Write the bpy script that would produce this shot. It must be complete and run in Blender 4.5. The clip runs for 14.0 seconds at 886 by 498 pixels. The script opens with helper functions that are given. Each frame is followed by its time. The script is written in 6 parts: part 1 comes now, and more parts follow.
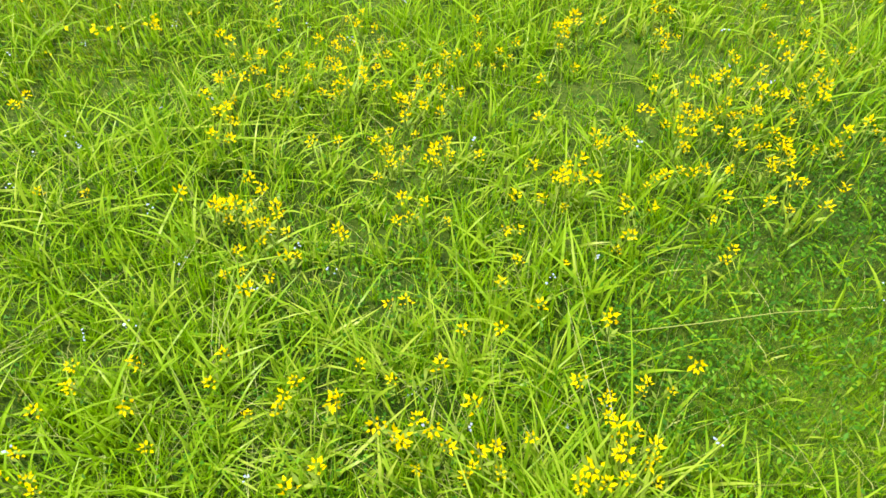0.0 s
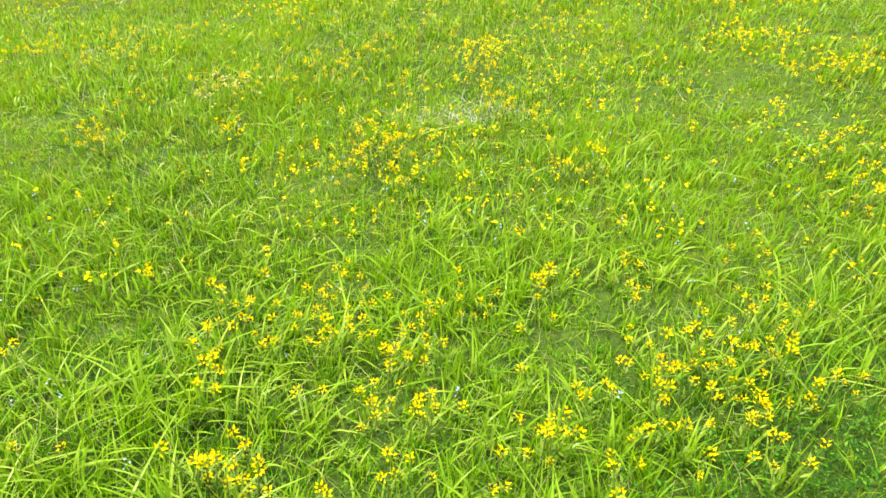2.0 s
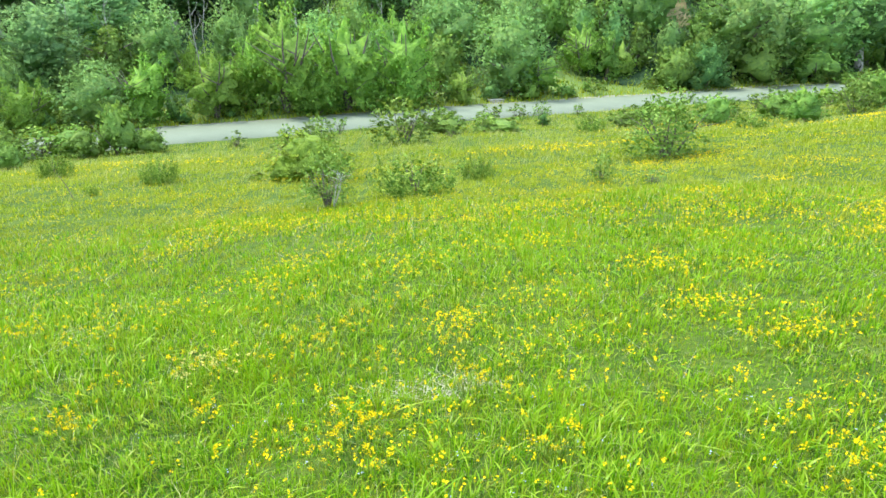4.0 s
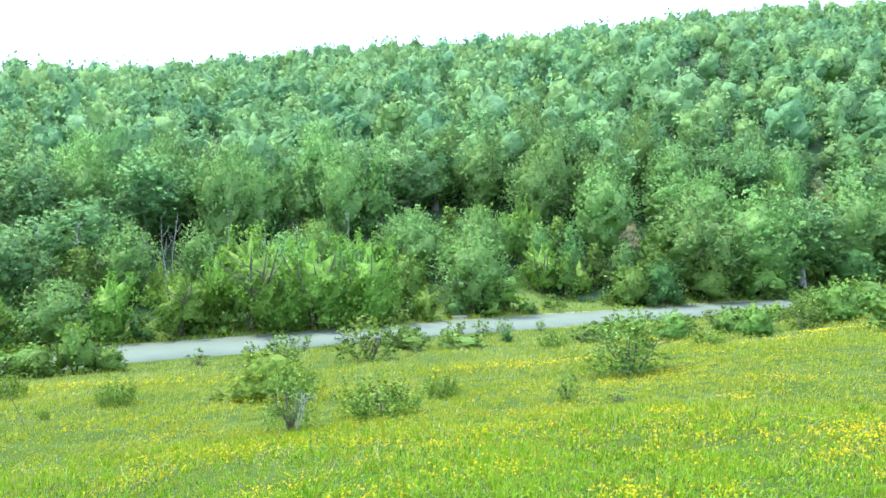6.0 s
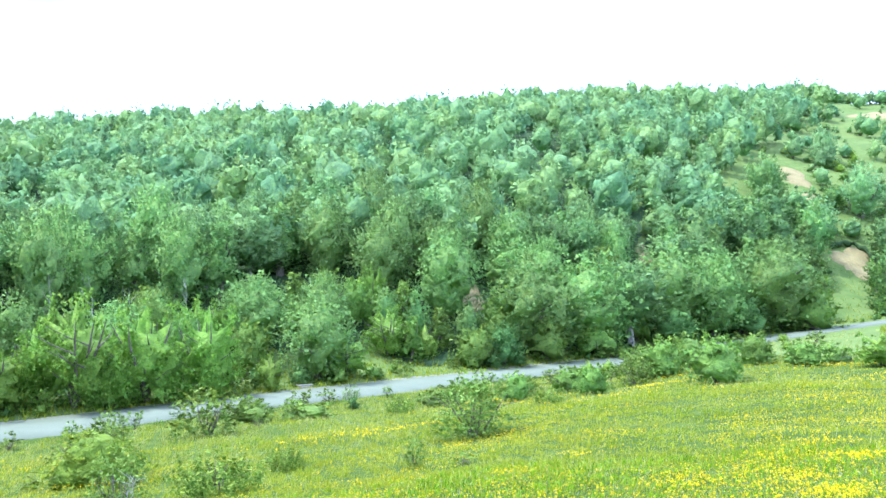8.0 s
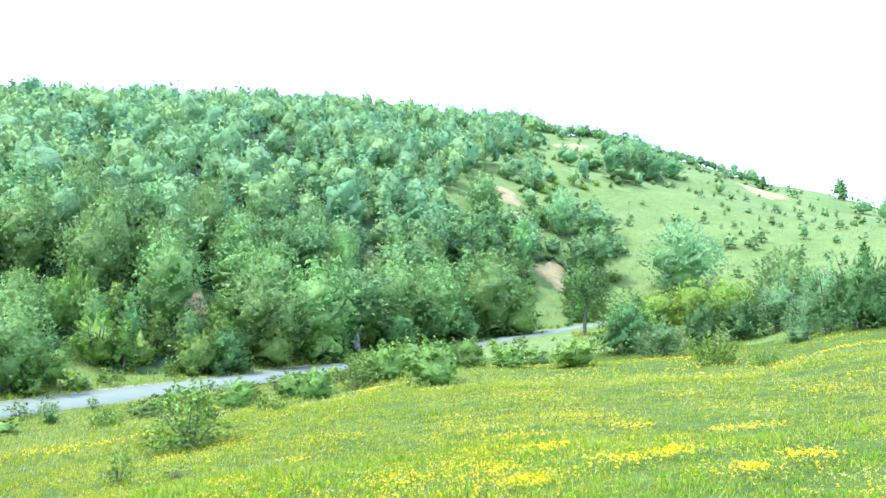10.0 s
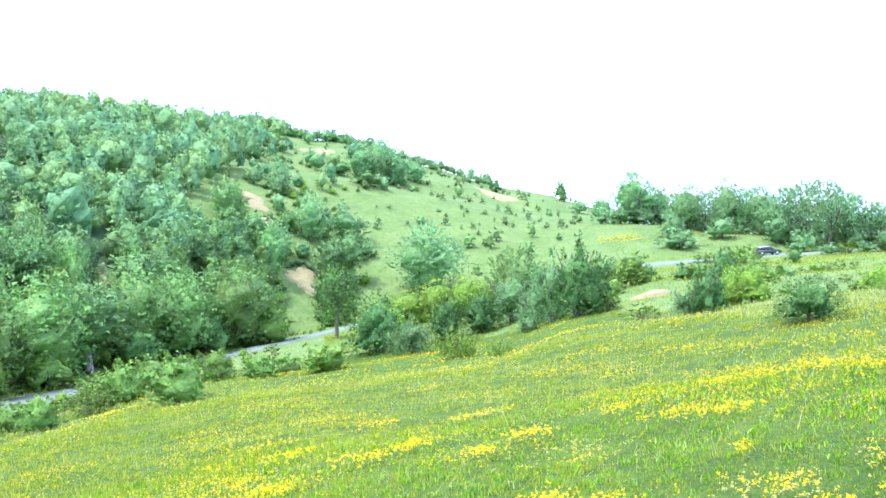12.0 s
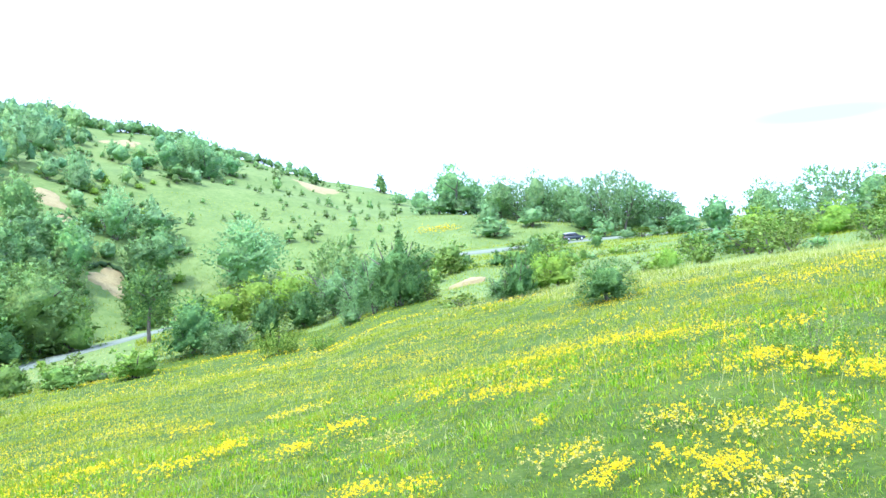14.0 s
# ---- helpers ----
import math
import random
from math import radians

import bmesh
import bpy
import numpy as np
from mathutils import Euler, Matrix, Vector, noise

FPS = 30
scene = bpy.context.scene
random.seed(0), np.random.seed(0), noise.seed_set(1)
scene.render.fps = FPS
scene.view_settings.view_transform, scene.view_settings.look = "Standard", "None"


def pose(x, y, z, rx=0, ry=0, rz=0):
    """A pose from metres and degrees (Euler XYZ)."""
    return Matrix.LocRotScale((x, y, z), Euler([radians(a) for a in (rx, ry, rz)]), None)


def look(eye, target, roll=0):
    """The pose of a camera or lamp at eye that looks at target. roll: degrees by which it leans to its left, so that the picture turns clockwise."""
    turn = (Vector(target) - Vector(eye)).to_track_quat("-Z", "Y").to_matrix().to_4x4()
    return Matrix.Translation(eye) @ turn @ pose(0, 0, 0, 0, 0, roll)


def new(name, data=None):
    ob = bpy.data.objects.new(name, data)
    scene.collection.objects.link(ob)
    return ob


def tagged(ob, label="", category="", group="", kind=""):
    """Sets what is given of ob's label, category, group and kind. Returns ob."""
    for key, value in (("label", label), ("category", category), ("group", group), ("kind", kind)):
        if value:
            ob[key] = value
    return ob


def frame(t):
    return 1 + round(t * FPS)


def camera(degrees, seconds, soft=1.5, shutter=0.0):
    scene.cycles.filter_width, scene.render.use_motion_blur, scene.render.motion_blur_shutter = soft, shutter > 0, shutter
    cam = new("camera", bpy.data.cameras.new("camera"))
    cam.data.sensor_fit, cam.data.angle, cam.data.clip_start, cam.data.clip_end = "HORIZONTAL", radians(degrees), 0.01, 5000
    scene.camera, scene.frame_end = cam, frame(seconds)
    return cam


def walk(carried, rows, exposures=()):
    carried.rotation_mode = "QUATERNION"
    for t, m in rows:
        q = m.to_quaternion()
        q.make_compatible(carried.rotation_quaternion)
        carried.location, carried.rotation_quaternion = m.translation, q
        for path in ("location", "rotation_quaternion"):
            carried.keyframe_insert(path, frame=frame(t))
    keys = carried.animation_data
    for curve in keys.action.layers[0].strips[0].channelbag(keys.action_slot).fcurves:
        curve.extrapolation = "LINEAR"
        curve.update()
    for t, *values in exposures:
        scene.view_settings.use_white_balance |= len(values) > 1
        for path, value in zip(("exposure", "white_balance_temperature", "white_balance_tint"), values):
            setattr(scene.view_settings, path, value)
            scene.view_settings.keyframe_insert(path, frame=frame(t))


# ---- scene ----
LENS = 60.60
cam = camera(LENS, 14.0)
# seconds, place in metres, turn in degrees
ROWS = [
    (0.0, 0.000, 0.000, 1.450, 34.50, -0.00, 0.00),
    (0.5, -0.005, 0.007, 1.463, 36.80, -0.19, -0.77),
    (1.0, -0.013, 0.021, 1.486, 41.26, -0.45, -1.36),
    (1.5, -0.018, 0.039, 1.512, 45.52, -1.03, -1.16),
    (2.0, -0.035, 0.042, 1.542, 50.85, -1.57, -1.35),
    (2.5, -0.042, 0.053, 1.569, 54.53, -1.77, -1.52),
    (3.0, -0.034, 0.057, 1.609, 59.60, -1.06, -2.27),
    (3.5, -0.025, 0.057, 1.662, 65.63, -0.76, -3.25),
    (4.0, -0.022, 0.061, 1.698, 69.53, -0.87, -3.71),
    (4.2, -0.023, 0.060, 1.713, 71.17, -1.06, -4.33),
    (6.3, -0.070, -0.012, 1.833, 87.42, -1.19, -7.30),
    (6.5, -0.070, -0.015, 1.837, 88.36, -1.23, -8.14),
    (7.0, -0.063, -0.027, 1.836, 89.79, -0.97, -10.40),
    (7.2, -0.060, -0.028, 1.836, 90.06, -0.98, -11.65),
    (9.3, 0.012, -0.030, 1.824, 91.69, -1.82, -31.14),
    (9.5, 0.020, -0.032, 1.823, 91.78, -2.22, -33.30),
    (10.0, 0.035, -0.049, 1.823, 91.87, -2.67, -38.16),
    (10.5, 0.052, -0.089, 1.824, 92.31, -1.97, -43.33),
    (11.0, 0.063, -0.134, 1.830, 92.68, -1.50, -47.91),
    (11.5, 0.078, -0.183, 1.839, 92.66, -0.85, -52.17),
    (12.0, 0.093, -0.227, 1.849, 92.64, 0.03, -56.72),
    (12.5, 0.100, -0.286, 1.851, 92.47, 0.79, -60.95),
    (13.0, 0.097, -0.325, 1.851, 92.60, 1.37, -65.24),
    (13.5, 0.098, -0.365, 1.859, 91.96, 2.23, -68.44),
    (14.0, 0.097, -0.384, 1.862, 91.79, 2.29, -70.00),
]
EXPOSURES = [(0.0, 0.77, 7100, 9), (1.5, 0.93, 6950, 9), (2.5, 0.93, 6850, 8), (4.0, 0.89, 6150, 6), (6.5, 0.97, 5450, 13), (9.5, 1.12, 5250, 19), (14.0, 1.11, 5250, 20)]
walk(cam, [(t, pose(x, y, z, rx, ry, rz)) for t, x, y, z, rx, ry, rz in ROWS], EXPOSURES)

# ---- light ----
SUN_AZ, SUN_EL = -62.0, 62.0          # degrees clockwise from +y, and above the horizon
world = bpy.data.worlds.new("sky")
scene.world = world
world.use_nodes = True
wn, wl = world.node_tree.nodes, world.node_tree.links
sky = wn.new("ShaderNodeTexSky")
sky.sky_type, sky.sun_disc = "NISHITA", False
sky.sun_elevation, sky.sun_rotation = radians(SUN_EL), radians(SUN_AZ)
sky.air_density, sky.dust_density, sky.ozone_density = 1.0, 3.0, 1.0
wn["Background"].inputs["Strength"].default_value = 0.14
# a bright veil of thin cloud over the blue
where, veil, cover, veiled = (wn.new(k) for k in ("ShaderNodeTexCoord", "ShaderNodeTexNoise", "ShaderNodeMapRange", "ShaderNodeMix"))
veil.inputs["Scale"].default_value, veil.inputs["Detail"].default_value = 2.6, 5.0
cover.inputs["From Min"].default_value, cover.inputs["From Max"].default_value = 0.30, 0.44
cover.inputs["To Min"].default_value = 0.45
veiled.data_type = "RGBA"
veiled.inputs["B"].default_value = (8.0, 9.2, 11.4, 1)
wl.new(where.outputs["Generated"], veil.inputs["Vector"])
wl.new(veil.outputs["Fac"], cover.inputs["Value"])
wl.new(cover.outputs[0], veiled.inputs["Factor"])
wl.new(sky.outputs[0], veiled.inputs["A"])
colour = veiled.outputs["Result"]
# thin places in the cloud, where pale blue shows: direction, stretch, reach
for toward, stretch, reach in (((-0.19, 0.94, 0.30), (1, 1, 3.0), 0.13), ((0.985, -0.12, 0.168), (1, 1, 8.0), 0.17)):
    off, scaled, size, thin, opened = (wn.new(k) for k in ("ShaderNodeVectorMath", "ShaderNodeVectorMath", "ShaderNodeVectorMath", "ShaderNodeMapRange", "ShaderNodeMix"))
    off.operation, scaled.operation, size.operation = "SUBTRACT", "MULTIPLY", "LENGTH"
    off.inputs[1].default_value, scaled.inputs[1].default_value = toward, stretch
    thin.interpolation_type = "SMOOTHSTEP"
    thin.inputs["From Min"].default_value, thin.inputs["From Max"].default_value = reach, reach * 0.3
    opened.data_type = "RGBA"
    opened.inputs["B"].default_value = (3.3, 3.75, 3.9, 1)
    wl.new(where.outputs["Generated"], off.inputs[0])
    wl.new(off.outputs[0], scaled.inputs[0])
    wl.new(scaled.outputs[0], size.inputs[0])
    wl.new(size.outputs["Value"], thin.inputs["Value"])
    wl.new(thin.outputs[0], opened.inputs["Factor"])
    wl.new(colour, opened.inputs["A"])
    colour = opened.outputs["Result"]
wl.new(colour, wn["Background"].inputs["Color"])
sun_data = bpy.data.lights.new("sun", "SUN")
sun_data.energy, sun_data.angle, sun_data.color = 3.5, radians(6.0), (1.0, 0.94, 0.78)
sun = new("sun", sun_data)
a, e = radians(SUN_AZ), radians(SUN_EL)
sun.matrix_world = look((math.sin(a) * math.cos(e) * 60, math.cos(a) * math.cos(e) * 60, math.sin(e) * 60), (0, 0, 0))


# ---- materials ----
def material(name):
    m = bpy.data.materials.new(name)
    m.use_nodes = True
    t = m.node_tree
    return m, t, t.nodes["Principled BSDF"], t.nodes["Material Output"]


def ramp(t, fac, stops):
    r = t.nodes.new("ShaderNodeValToRGB")
    els = r.color_ramp.elements
    while len(els) < len(stops):
        els.new(0.5)
    for el, (p, c) in zip(els, stops):
        el.position, el.color = p, (*c, 1)
    t.links.new(fac, r.inputs[0])
    return r.outputs[0]


def noise_tex(t, scale, detail=4.0, rough=0.6):
    n = t.nodes.new("ShaderNodeTexNoise")
    g = t.nodes.new("ShaderNodeNewGeometry")
    n.inputs["Scale"].default_value, n.inputs["Detail"].default_value, n.inputs["Roughness"].default_value = scale, detail, rough
    t.links.new(g.outputs["Position"], n.inputs["Vector"])
    return n.outputs["Fac"]


def mixed(t, fac, c1, c2, mode="MIX"):
    m = t.nodes.new("ShaderNodeMix")
    m.data_type, m.blend_type = "RGBA", mode
    for socket, v in ((m.inputs["Factor"], fac), (m.inputs["A"], c1), (m.inputs["B"], c2)):
        if isinstance(v, (int, float)):
            socket.default_value = v
        elif isinstance(v, tuple):
            socket.default_value = (*v, 1)
        else:
            t.links.new(v, socket)
    return m.outputs["Result"]


def leaf_material(name, stops, trans=0.35, rough=0.55, patch=None, patch_scale=0.6, spec=0.3, thing=0.0, relief=0.0, warm=0.5, shade_mottle=0.0):
    """Foliage: colour by leaf, patches by place, light through the blade; relief: size of the clumped leaf relief."""
    m, t, p, out = material(name)
    g = t.nodes.new("ShaderNodeNewGeometry")
    col = ramp(t, g.outputs["Random Per Island"], stops)
    if patch:
        f = t.nodes.new("ShaderNodeMapRange")
        f.inputs["From Min"].default_value, f.inputs["From Max"].default_value = 0.42, 0.60
        t.links.new(noise_tex(t, patch_scale, 3), f.inputs["Value"])
        col = mixed(t, f.outputs[0], col, mixed(t, 0.75, col, patch))
    if thing:
        o = t.nodes.new("ShaderNodeObjectInfo")
        hsv = t.nodes.new("ShaderNodeHueSaturation")
        for sock, lo, hi in (("Hue", 0.5 - 0.03 * thing, 0.5 + 0.006 * thing), ("Value", 1 - 0.3 * thing, 1 + 0.35 * thing)):
            mr = t.nodes.new("ShaderNodeMapRange")
            mr.inputs["To Min"].default_value, mr.inputs["To Max"].default_value = lo, hi
            t.links.new(o.outputs["Random"], mr.inputs["Value"])
            t.links.new(mr.outputs[0], hsv.inputs[sock])
        t.links.new(col, hsv.inputs["Color"])
        col = hsv.outputs[0]
    if shade_mottle:
        # noise paints lit spray tips and bluish shaded gaps into the leaf colour
        col = mixed(t, 1.0, col, ramp(t, noise_tex(t, shade_mottle, 4, 0.75), [(0.36, (0.70, 0.76, 0.84)), (0.5, (0.95, 0.97, 0.96)), (0.64, (1.22, 1.17, 1.0))]), "MULTIPLY")
    t.links.new(col, p.inputs["Base Color"])
    p.inputs["Roughness"].default_value = rough
    p.inputs["Specular IOR Level"].default_value = spec
    if relief:
        bp = t.nodes.new("ShaderNodeBump")
        bp.inputs["Strength"].default_value, bp.inputs["Distance"].default_value = 1.0, relief
        t.links.new(noise_tex(t, 0.9 / relief, 3, 0.7), bp.inputs["Height"])
        t.links.new(bp.outputs[0], p.inputs["Normal"])
    tr = t.nodes.new("ShaderNodeBsdfTranslucent")
    t.links.new(mixed(t, 0.5, col, mixed(t, 1.0, col, (1.0, 1.0, warm), "MULTIPLY")), tr.inputs["Color"])
    mx = t.nodes.new("ShaderNodeMixShader")
    mx.inputs[0].default_value = trans
    t.links.new(p.outputs[0], mx.inputs[1])
    t.links.new(tr.outputs[0], mx.inputs[2])
    t.links.new(mx.outputs[0], out.inputs["Surface"])
    return m


def rough_material(name, stops, scale, rough=0.9, bump=0.3, bump_scale=40.0, fine=None):
    m, t, p, out = material(name)
    col = ramp(t, noise_tex(t, scale, 6), stops)
    if fine:
        col = mixed(t, 0.5, col, ramp(t, noise_tex(t, fine, 5), stops))
    t.links.new(col, p.inputs["Base Color"])
    p.inputs["Roughness"].default_value = rough
    p.inputs["Specular IOR Level"].default_value = 0.2
    b = t.nodes.new("ShaderNodeBump")
    b.inputs["Strength"].default_value, b.inputs["Distance"].default_value = bump, 0.05
    t.links.new(noise_tex(t, bump_scale, 5), b.inputs["Height"])
    t.links.new(b.outputs[0], p.inputs["Normal"])
    return m


# thatch colour deepened to paint the shade between the grass blades
M_GROUND = rough_material("shaded_thatch", [(0.3, (0.02, 0.05, 0.004)), (0.5, (0.06, 0.105, 0.009)), (0.72, (0.14, 0.19, 0.028))], 1.1, 0.95, 0.9, 25.0, 18.0)
M_SLOPE = rough_material("hillside_grass", [(0.3, (0.07, 0.125, 0.03)), (0.5, (0.12, 0.18, 0.045)), (0.72, (0.18, 0.235, 0.07))], 0.12, 0.95, 0.9, 2.0, 0.9)
M_GRASS = leaf_material("grass_blade", [(0.0, (0.03, 0.12, 0.002)), (0.4, (0.125, 0.30, 0.004)), (0.8, (0.31, 0.50, 0.010)), (0.96, (0.43, 0.56, 0.04)), (1.0, (0.58, 0.57, 0.27))], 0.4, 0.36, (0.22, 0.40, 0.004), 0.9, 0.14)
# low blades coloured very dark to paint the shade in gaps of the grass
M_GRASS_LOW = leaf_material("shaded_low_blade", [(0.0, (0.008, 0.035, 0.001)), (0.6, (0.032, 0.10, 0.002)), (0.93, (0.10, 0.21, 0.005)), (1.0, (0.24, 0.27, 0.05))], 0.18, 0.5, (0.035, 0.11, 0.003), 0.7)
M_GRASS_MID = leaf_material("meadow_blade", [(0.0, (0.141, 0.226, 0.0094)), (0.4, (0.23, 0.315, 0.0141)), (0.9, (0.348, 0.404, 0.0301)), (1.0, (0.451, 0.442, 0.141))], 0.38, 0.6, (0.329, 0.352, 0.0329), 0.45, 0.05)
M_GRASS_SLOPE = leaf_material("slope_blade", [(0.0, (0.113, 0.188, 0.0047)), (0.4, (0.23, 0.315, 0.00846)), (0.9, (0.367, 0.414, 0.0169)), (1.0, (0.451, 0.423, 0.0846))], 0.4, 0.6, (0.32, 0.348, 0.015), 0.6, 0.08)
M_HAY = leaf_material("dry_seed_stalk", [(0.0, (0.269, 0.336, 0.0588)), (0.6, (0.37, 0.403, 0.109)), (1.0, (0.487, 0.479, 0.218))], 0.35, 0.6, None, 0.5, 0.1)
M_STRAW = leaf_material("dead_straw", [(0.0, (0.336, 0.336, 0.185)), (0.6, (0.462, 0.454, 0.302)), (1.0, (0.571, 0.563, 0.437))], 0.25, 0.7, None, 0.5, 0.1)
M_HERB = leaf_material("low_herb_leaf", [(0.0, (0.02, 0.10, 0.003)), (0.6, (0.06, 0.20, 0.006)), (1.0, (0.15, 0.32, 0.012))], 0.3, 0.5, None, 0.5, 0.16)
M_LEAF_DARK = leaf_material("dense_dark_leaf", [(0.0, (0.105, 0.235, 0.07)), (0.6, (0.14, 0.29, 0.08)), (1.0, (0.20, 0.36, 0.10))], 0.3, 0.6, thing=0.3, spec=0.1, relief=0.15, shade_mottle=2.8)
M_GRASS_WIDE = leaf_material("broad_blade", [(0.0, (0.185, 0.353, 0.0126)), (0.6, (0.302, 0.454, 0.0252)), (1.0, (0.42, 0.504, 0.0672))], 0.45, 0.3, (0.252, 0.42, 0.010), 0.8, 0.16)
M_PETAL = leaf_material("yellow_petal", [(0.0, (0.74, 0.51, 0.001)), (0.6, (0.79, 0.60, 0.002)), (1.0, (0.82, 0.68, 0.01))], 0.3, 0.7, spec=0.1)
M_PETAL_OLD = leaf_material("faded_petal", [(0.0, (0.44, 0.40, 0.09)), (1.0, (0.58, 0.52, 0.15))], 0.25, 0.7, spec=0.1)
M_BLUE = leaf_material("blue_petal", [(0.0, (0.26, 0.31, 0.52)), (1.0, (0.46, 0.50, 0.66))], 0.2, 0.6)
M_STEM = leaf_material("flower_stem", [(0.0, (0.118, 0.218, 0.0168)), (1.0, (0.235, 0.319, 0.0336))], 0.2)
M_LEAF = leaf_material("broad_leaf", [(0.0, (0.215, 0.42, 0.13)), (0.6, (0.275, 0.48, 0.15)), (1.0, (0.345, 0.545, 0.165))], 0.5, 0.5, thing=0.5, spec=0.12, warm=0.85, relief=0.25, shade_mottle=2.4)
M_LEAF_LIGHT = leaf_material("young_leaf", [(0.0, (0.18, 0.34, 0.07)), (0.6, (0.245, 0.41, 0.09)), (1.0, (0.33, 0.49, 0.115))], 0.48, 0.5, thing=0.5, spec=0.12, warm=0.6, relief=0.25, shade_mottle=2.4)
M_LEAF_BRIGHT = leaf_material("bright_leaf", [(0.0, (0.185, 0.385, 0.06)), (0.6, (0.25, 0.46, 0.08)), (1.0, (0.345, 0.54, 0.105))], 0.48, 0.5, thing=0.5, spec=0.12, relief=0.25, shade_mottle=2.4)
M_LEAF_YELLOW = leaf_material("yellow_green_leaf", [(0.0, (0.26, 0.44, 0.06)), (0.6, (0.34, 0.52, 0.08)), (1.0, (0.44, 0.59, 0.11))], 0.48, 0.5, thing=0.5, spec=0.12, relief=0.25, shade_mottle=2.4)
M_LEAF_PALE = leaf_material("pale_leaf", [(0.0, (0.21, 0.40, 0.15)), (0.6, (0.265, 0.465, 0.17)), (1.0, (0.335, 0.53, 0.19))], 0.5, 0.5, thing=0.5, spec=0.12, warm=0.9, relief=0.25, shade_mottle=2.4)
M_NEEDLE = leaf_material("juniper_needle", [(0.0, (0.09, 0.20, 0.05)), (0.7, (0.14, 0.27, 0.065)), (1.0, (0.22, 0.35, 0.09))], 0.25, 0.6, thing=0.6)
# far trees: distance haze put into the leaf colour as a paler, bluer green
M_LEAF_HAZE = leaf_material("haze_tinted_leaf", [(0.0, (0.25, 0.47, 0.195)), (0.6, (0.31, 0.53, 0.22)), (1.0, (0.38, 0.59, 0.24))], 0.55, 0.5, thing=0.4, spec=0.12, warm=1.0, relief=0.3, shade_mottle=1.6)
# hill woods: blue mixed into each leaf colour in place of distance haze
WOOD_LEAVES = [leaf_material(n, [(0.0, tuple(0.86 * q for q in c)), (1.0, tuple(1.0 * q for q in c))], 0.42, 0.6, p, 0.07, 0.12, warm=0.9, relief=0.45, shade_mottle=1.3) for n, c, p in (
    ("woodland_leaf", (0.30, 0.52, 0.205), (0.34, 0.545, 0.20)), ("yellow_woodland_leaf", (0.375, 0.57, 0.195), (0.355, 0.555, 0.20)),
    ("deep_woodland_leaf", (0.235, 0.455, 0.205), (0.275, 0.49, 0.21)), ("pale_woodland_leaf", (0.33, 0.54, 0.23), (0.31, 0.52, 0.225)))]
M_BARK = rough_material("bark", [(0.3, (0.09, 0.075, 0.055)), (0.7, (0.23, 0.21, 0.17))], 6.0, 0.9, 0.6, 30.0)
M_BIRCH = rough_material("birch_bark", [(0.3, (0.22, 0.21, 0.18)), (0.6, (0.42, 0.41, 0.37))], 5.0, 0.85, 0.4, 20.0)
M_ROAD = rough_material("worn_asphalt", [(0.3, (0.145, 0.175, 0.125)), (0.6, (0.18, 0.21, 0.155)), (0.8, (0.22, 0.25, 0.185))], 0.6, 0.85, 0.3, 60.0, 14.0)
M_ROAD.node_tree.nodes["Principled BSDF"].inputs["Specular IOR Level"].default_value = 0.15
M_NEEDLE_LIGHT = leaf_material("fresh_juniper_needle", [(0.0, (0.07, 0.16, 0.02)), (0.6, (0.17, 0.29, 0.035)), (1.0, (0.36, 0.46, 0.08))], 0.3, 0.6, thing=0.3, spec=0.1)
M_LEAF_OLIVE = leaf_material("olive_leaf", [(0.0, (0.11, 0.22, 0.04)), (0.6, (0.19, 0.32, 0.055)), (1.0, (0.32, 0.44, 0.10))], 0.35, 0.55, thing=0.4, spec=0.1)
M_SAND = rough_material("bare_earth", [(0.3, (0.18, 0.145, 0.065)), (0.5, (0.265, 0.225, 0.105)), (0.75, (0.35, 0.31, 0.155))], 0.5, 0.95, 0.9, 2.0, 4.0)
# litter with the shade under the trees put into its dark colour
M_SHADED_LITTER = rough_material("shaded_leaf_litter", [(0.3, (0.025, 0.055, 0.02)), (0.6, (0.045, 0.085, 0.03)), (0.8, (0.08, 0.12, 0.05))], 1.2, 0.95, 0.8, 6.0, 9.0)
M_DEAD = rough_material("bleached_wood", [(0.3, (0.38, 0.37, 0.34)), (0.7, (0.60, 0.59, 0.55))], 8.0, 0.9, 0.3, 40.0)
M_GRAVEL = rough_material("roadside_gravel", [(0.3, (0.17, 0.165, 0.13)), (0.5, (0.26, 0.255, 0.20)), (0.75, (0.36, 0.35, 0.28))], 1.2, 0.95, 0.8, 18.0, 9.0)
M_CONCRETE = rough_material("weathered_concrete", [(0.3, (0.24, 0.24, 0.21)), (0.7, (0.38, 0.38, 0.34))], 3.0, 0.9, 0.4, 30.0)


def plain(name, colour, rough, metal=0.0):
    m, t, p, out = material(name)
    p.inputs["Base Color"].default_value = (*colour, 1)
    p.inputs["Roughness"].default_value, p.inputs["Metallic"].default_value = rough, metal
    return m


M_CAR = plain("dark_car_paint", (0.02, 0.035, 0.04), 0.45)
M_CAR_LIGHT = plain("silver_trim", (0.6, 0.62, 0.64), 0.3, 0.6)
M_GLASS_DARK = plain("tinted_glass", (0.02, 0.025, 0.03), 0.08)
M_TYRE = plain("tyre_rubber", (0.02, 0.02, 0.02), 0.8)
M_RED = plain("red_lens", (0.4, 0.02, 0.02), 0.3)


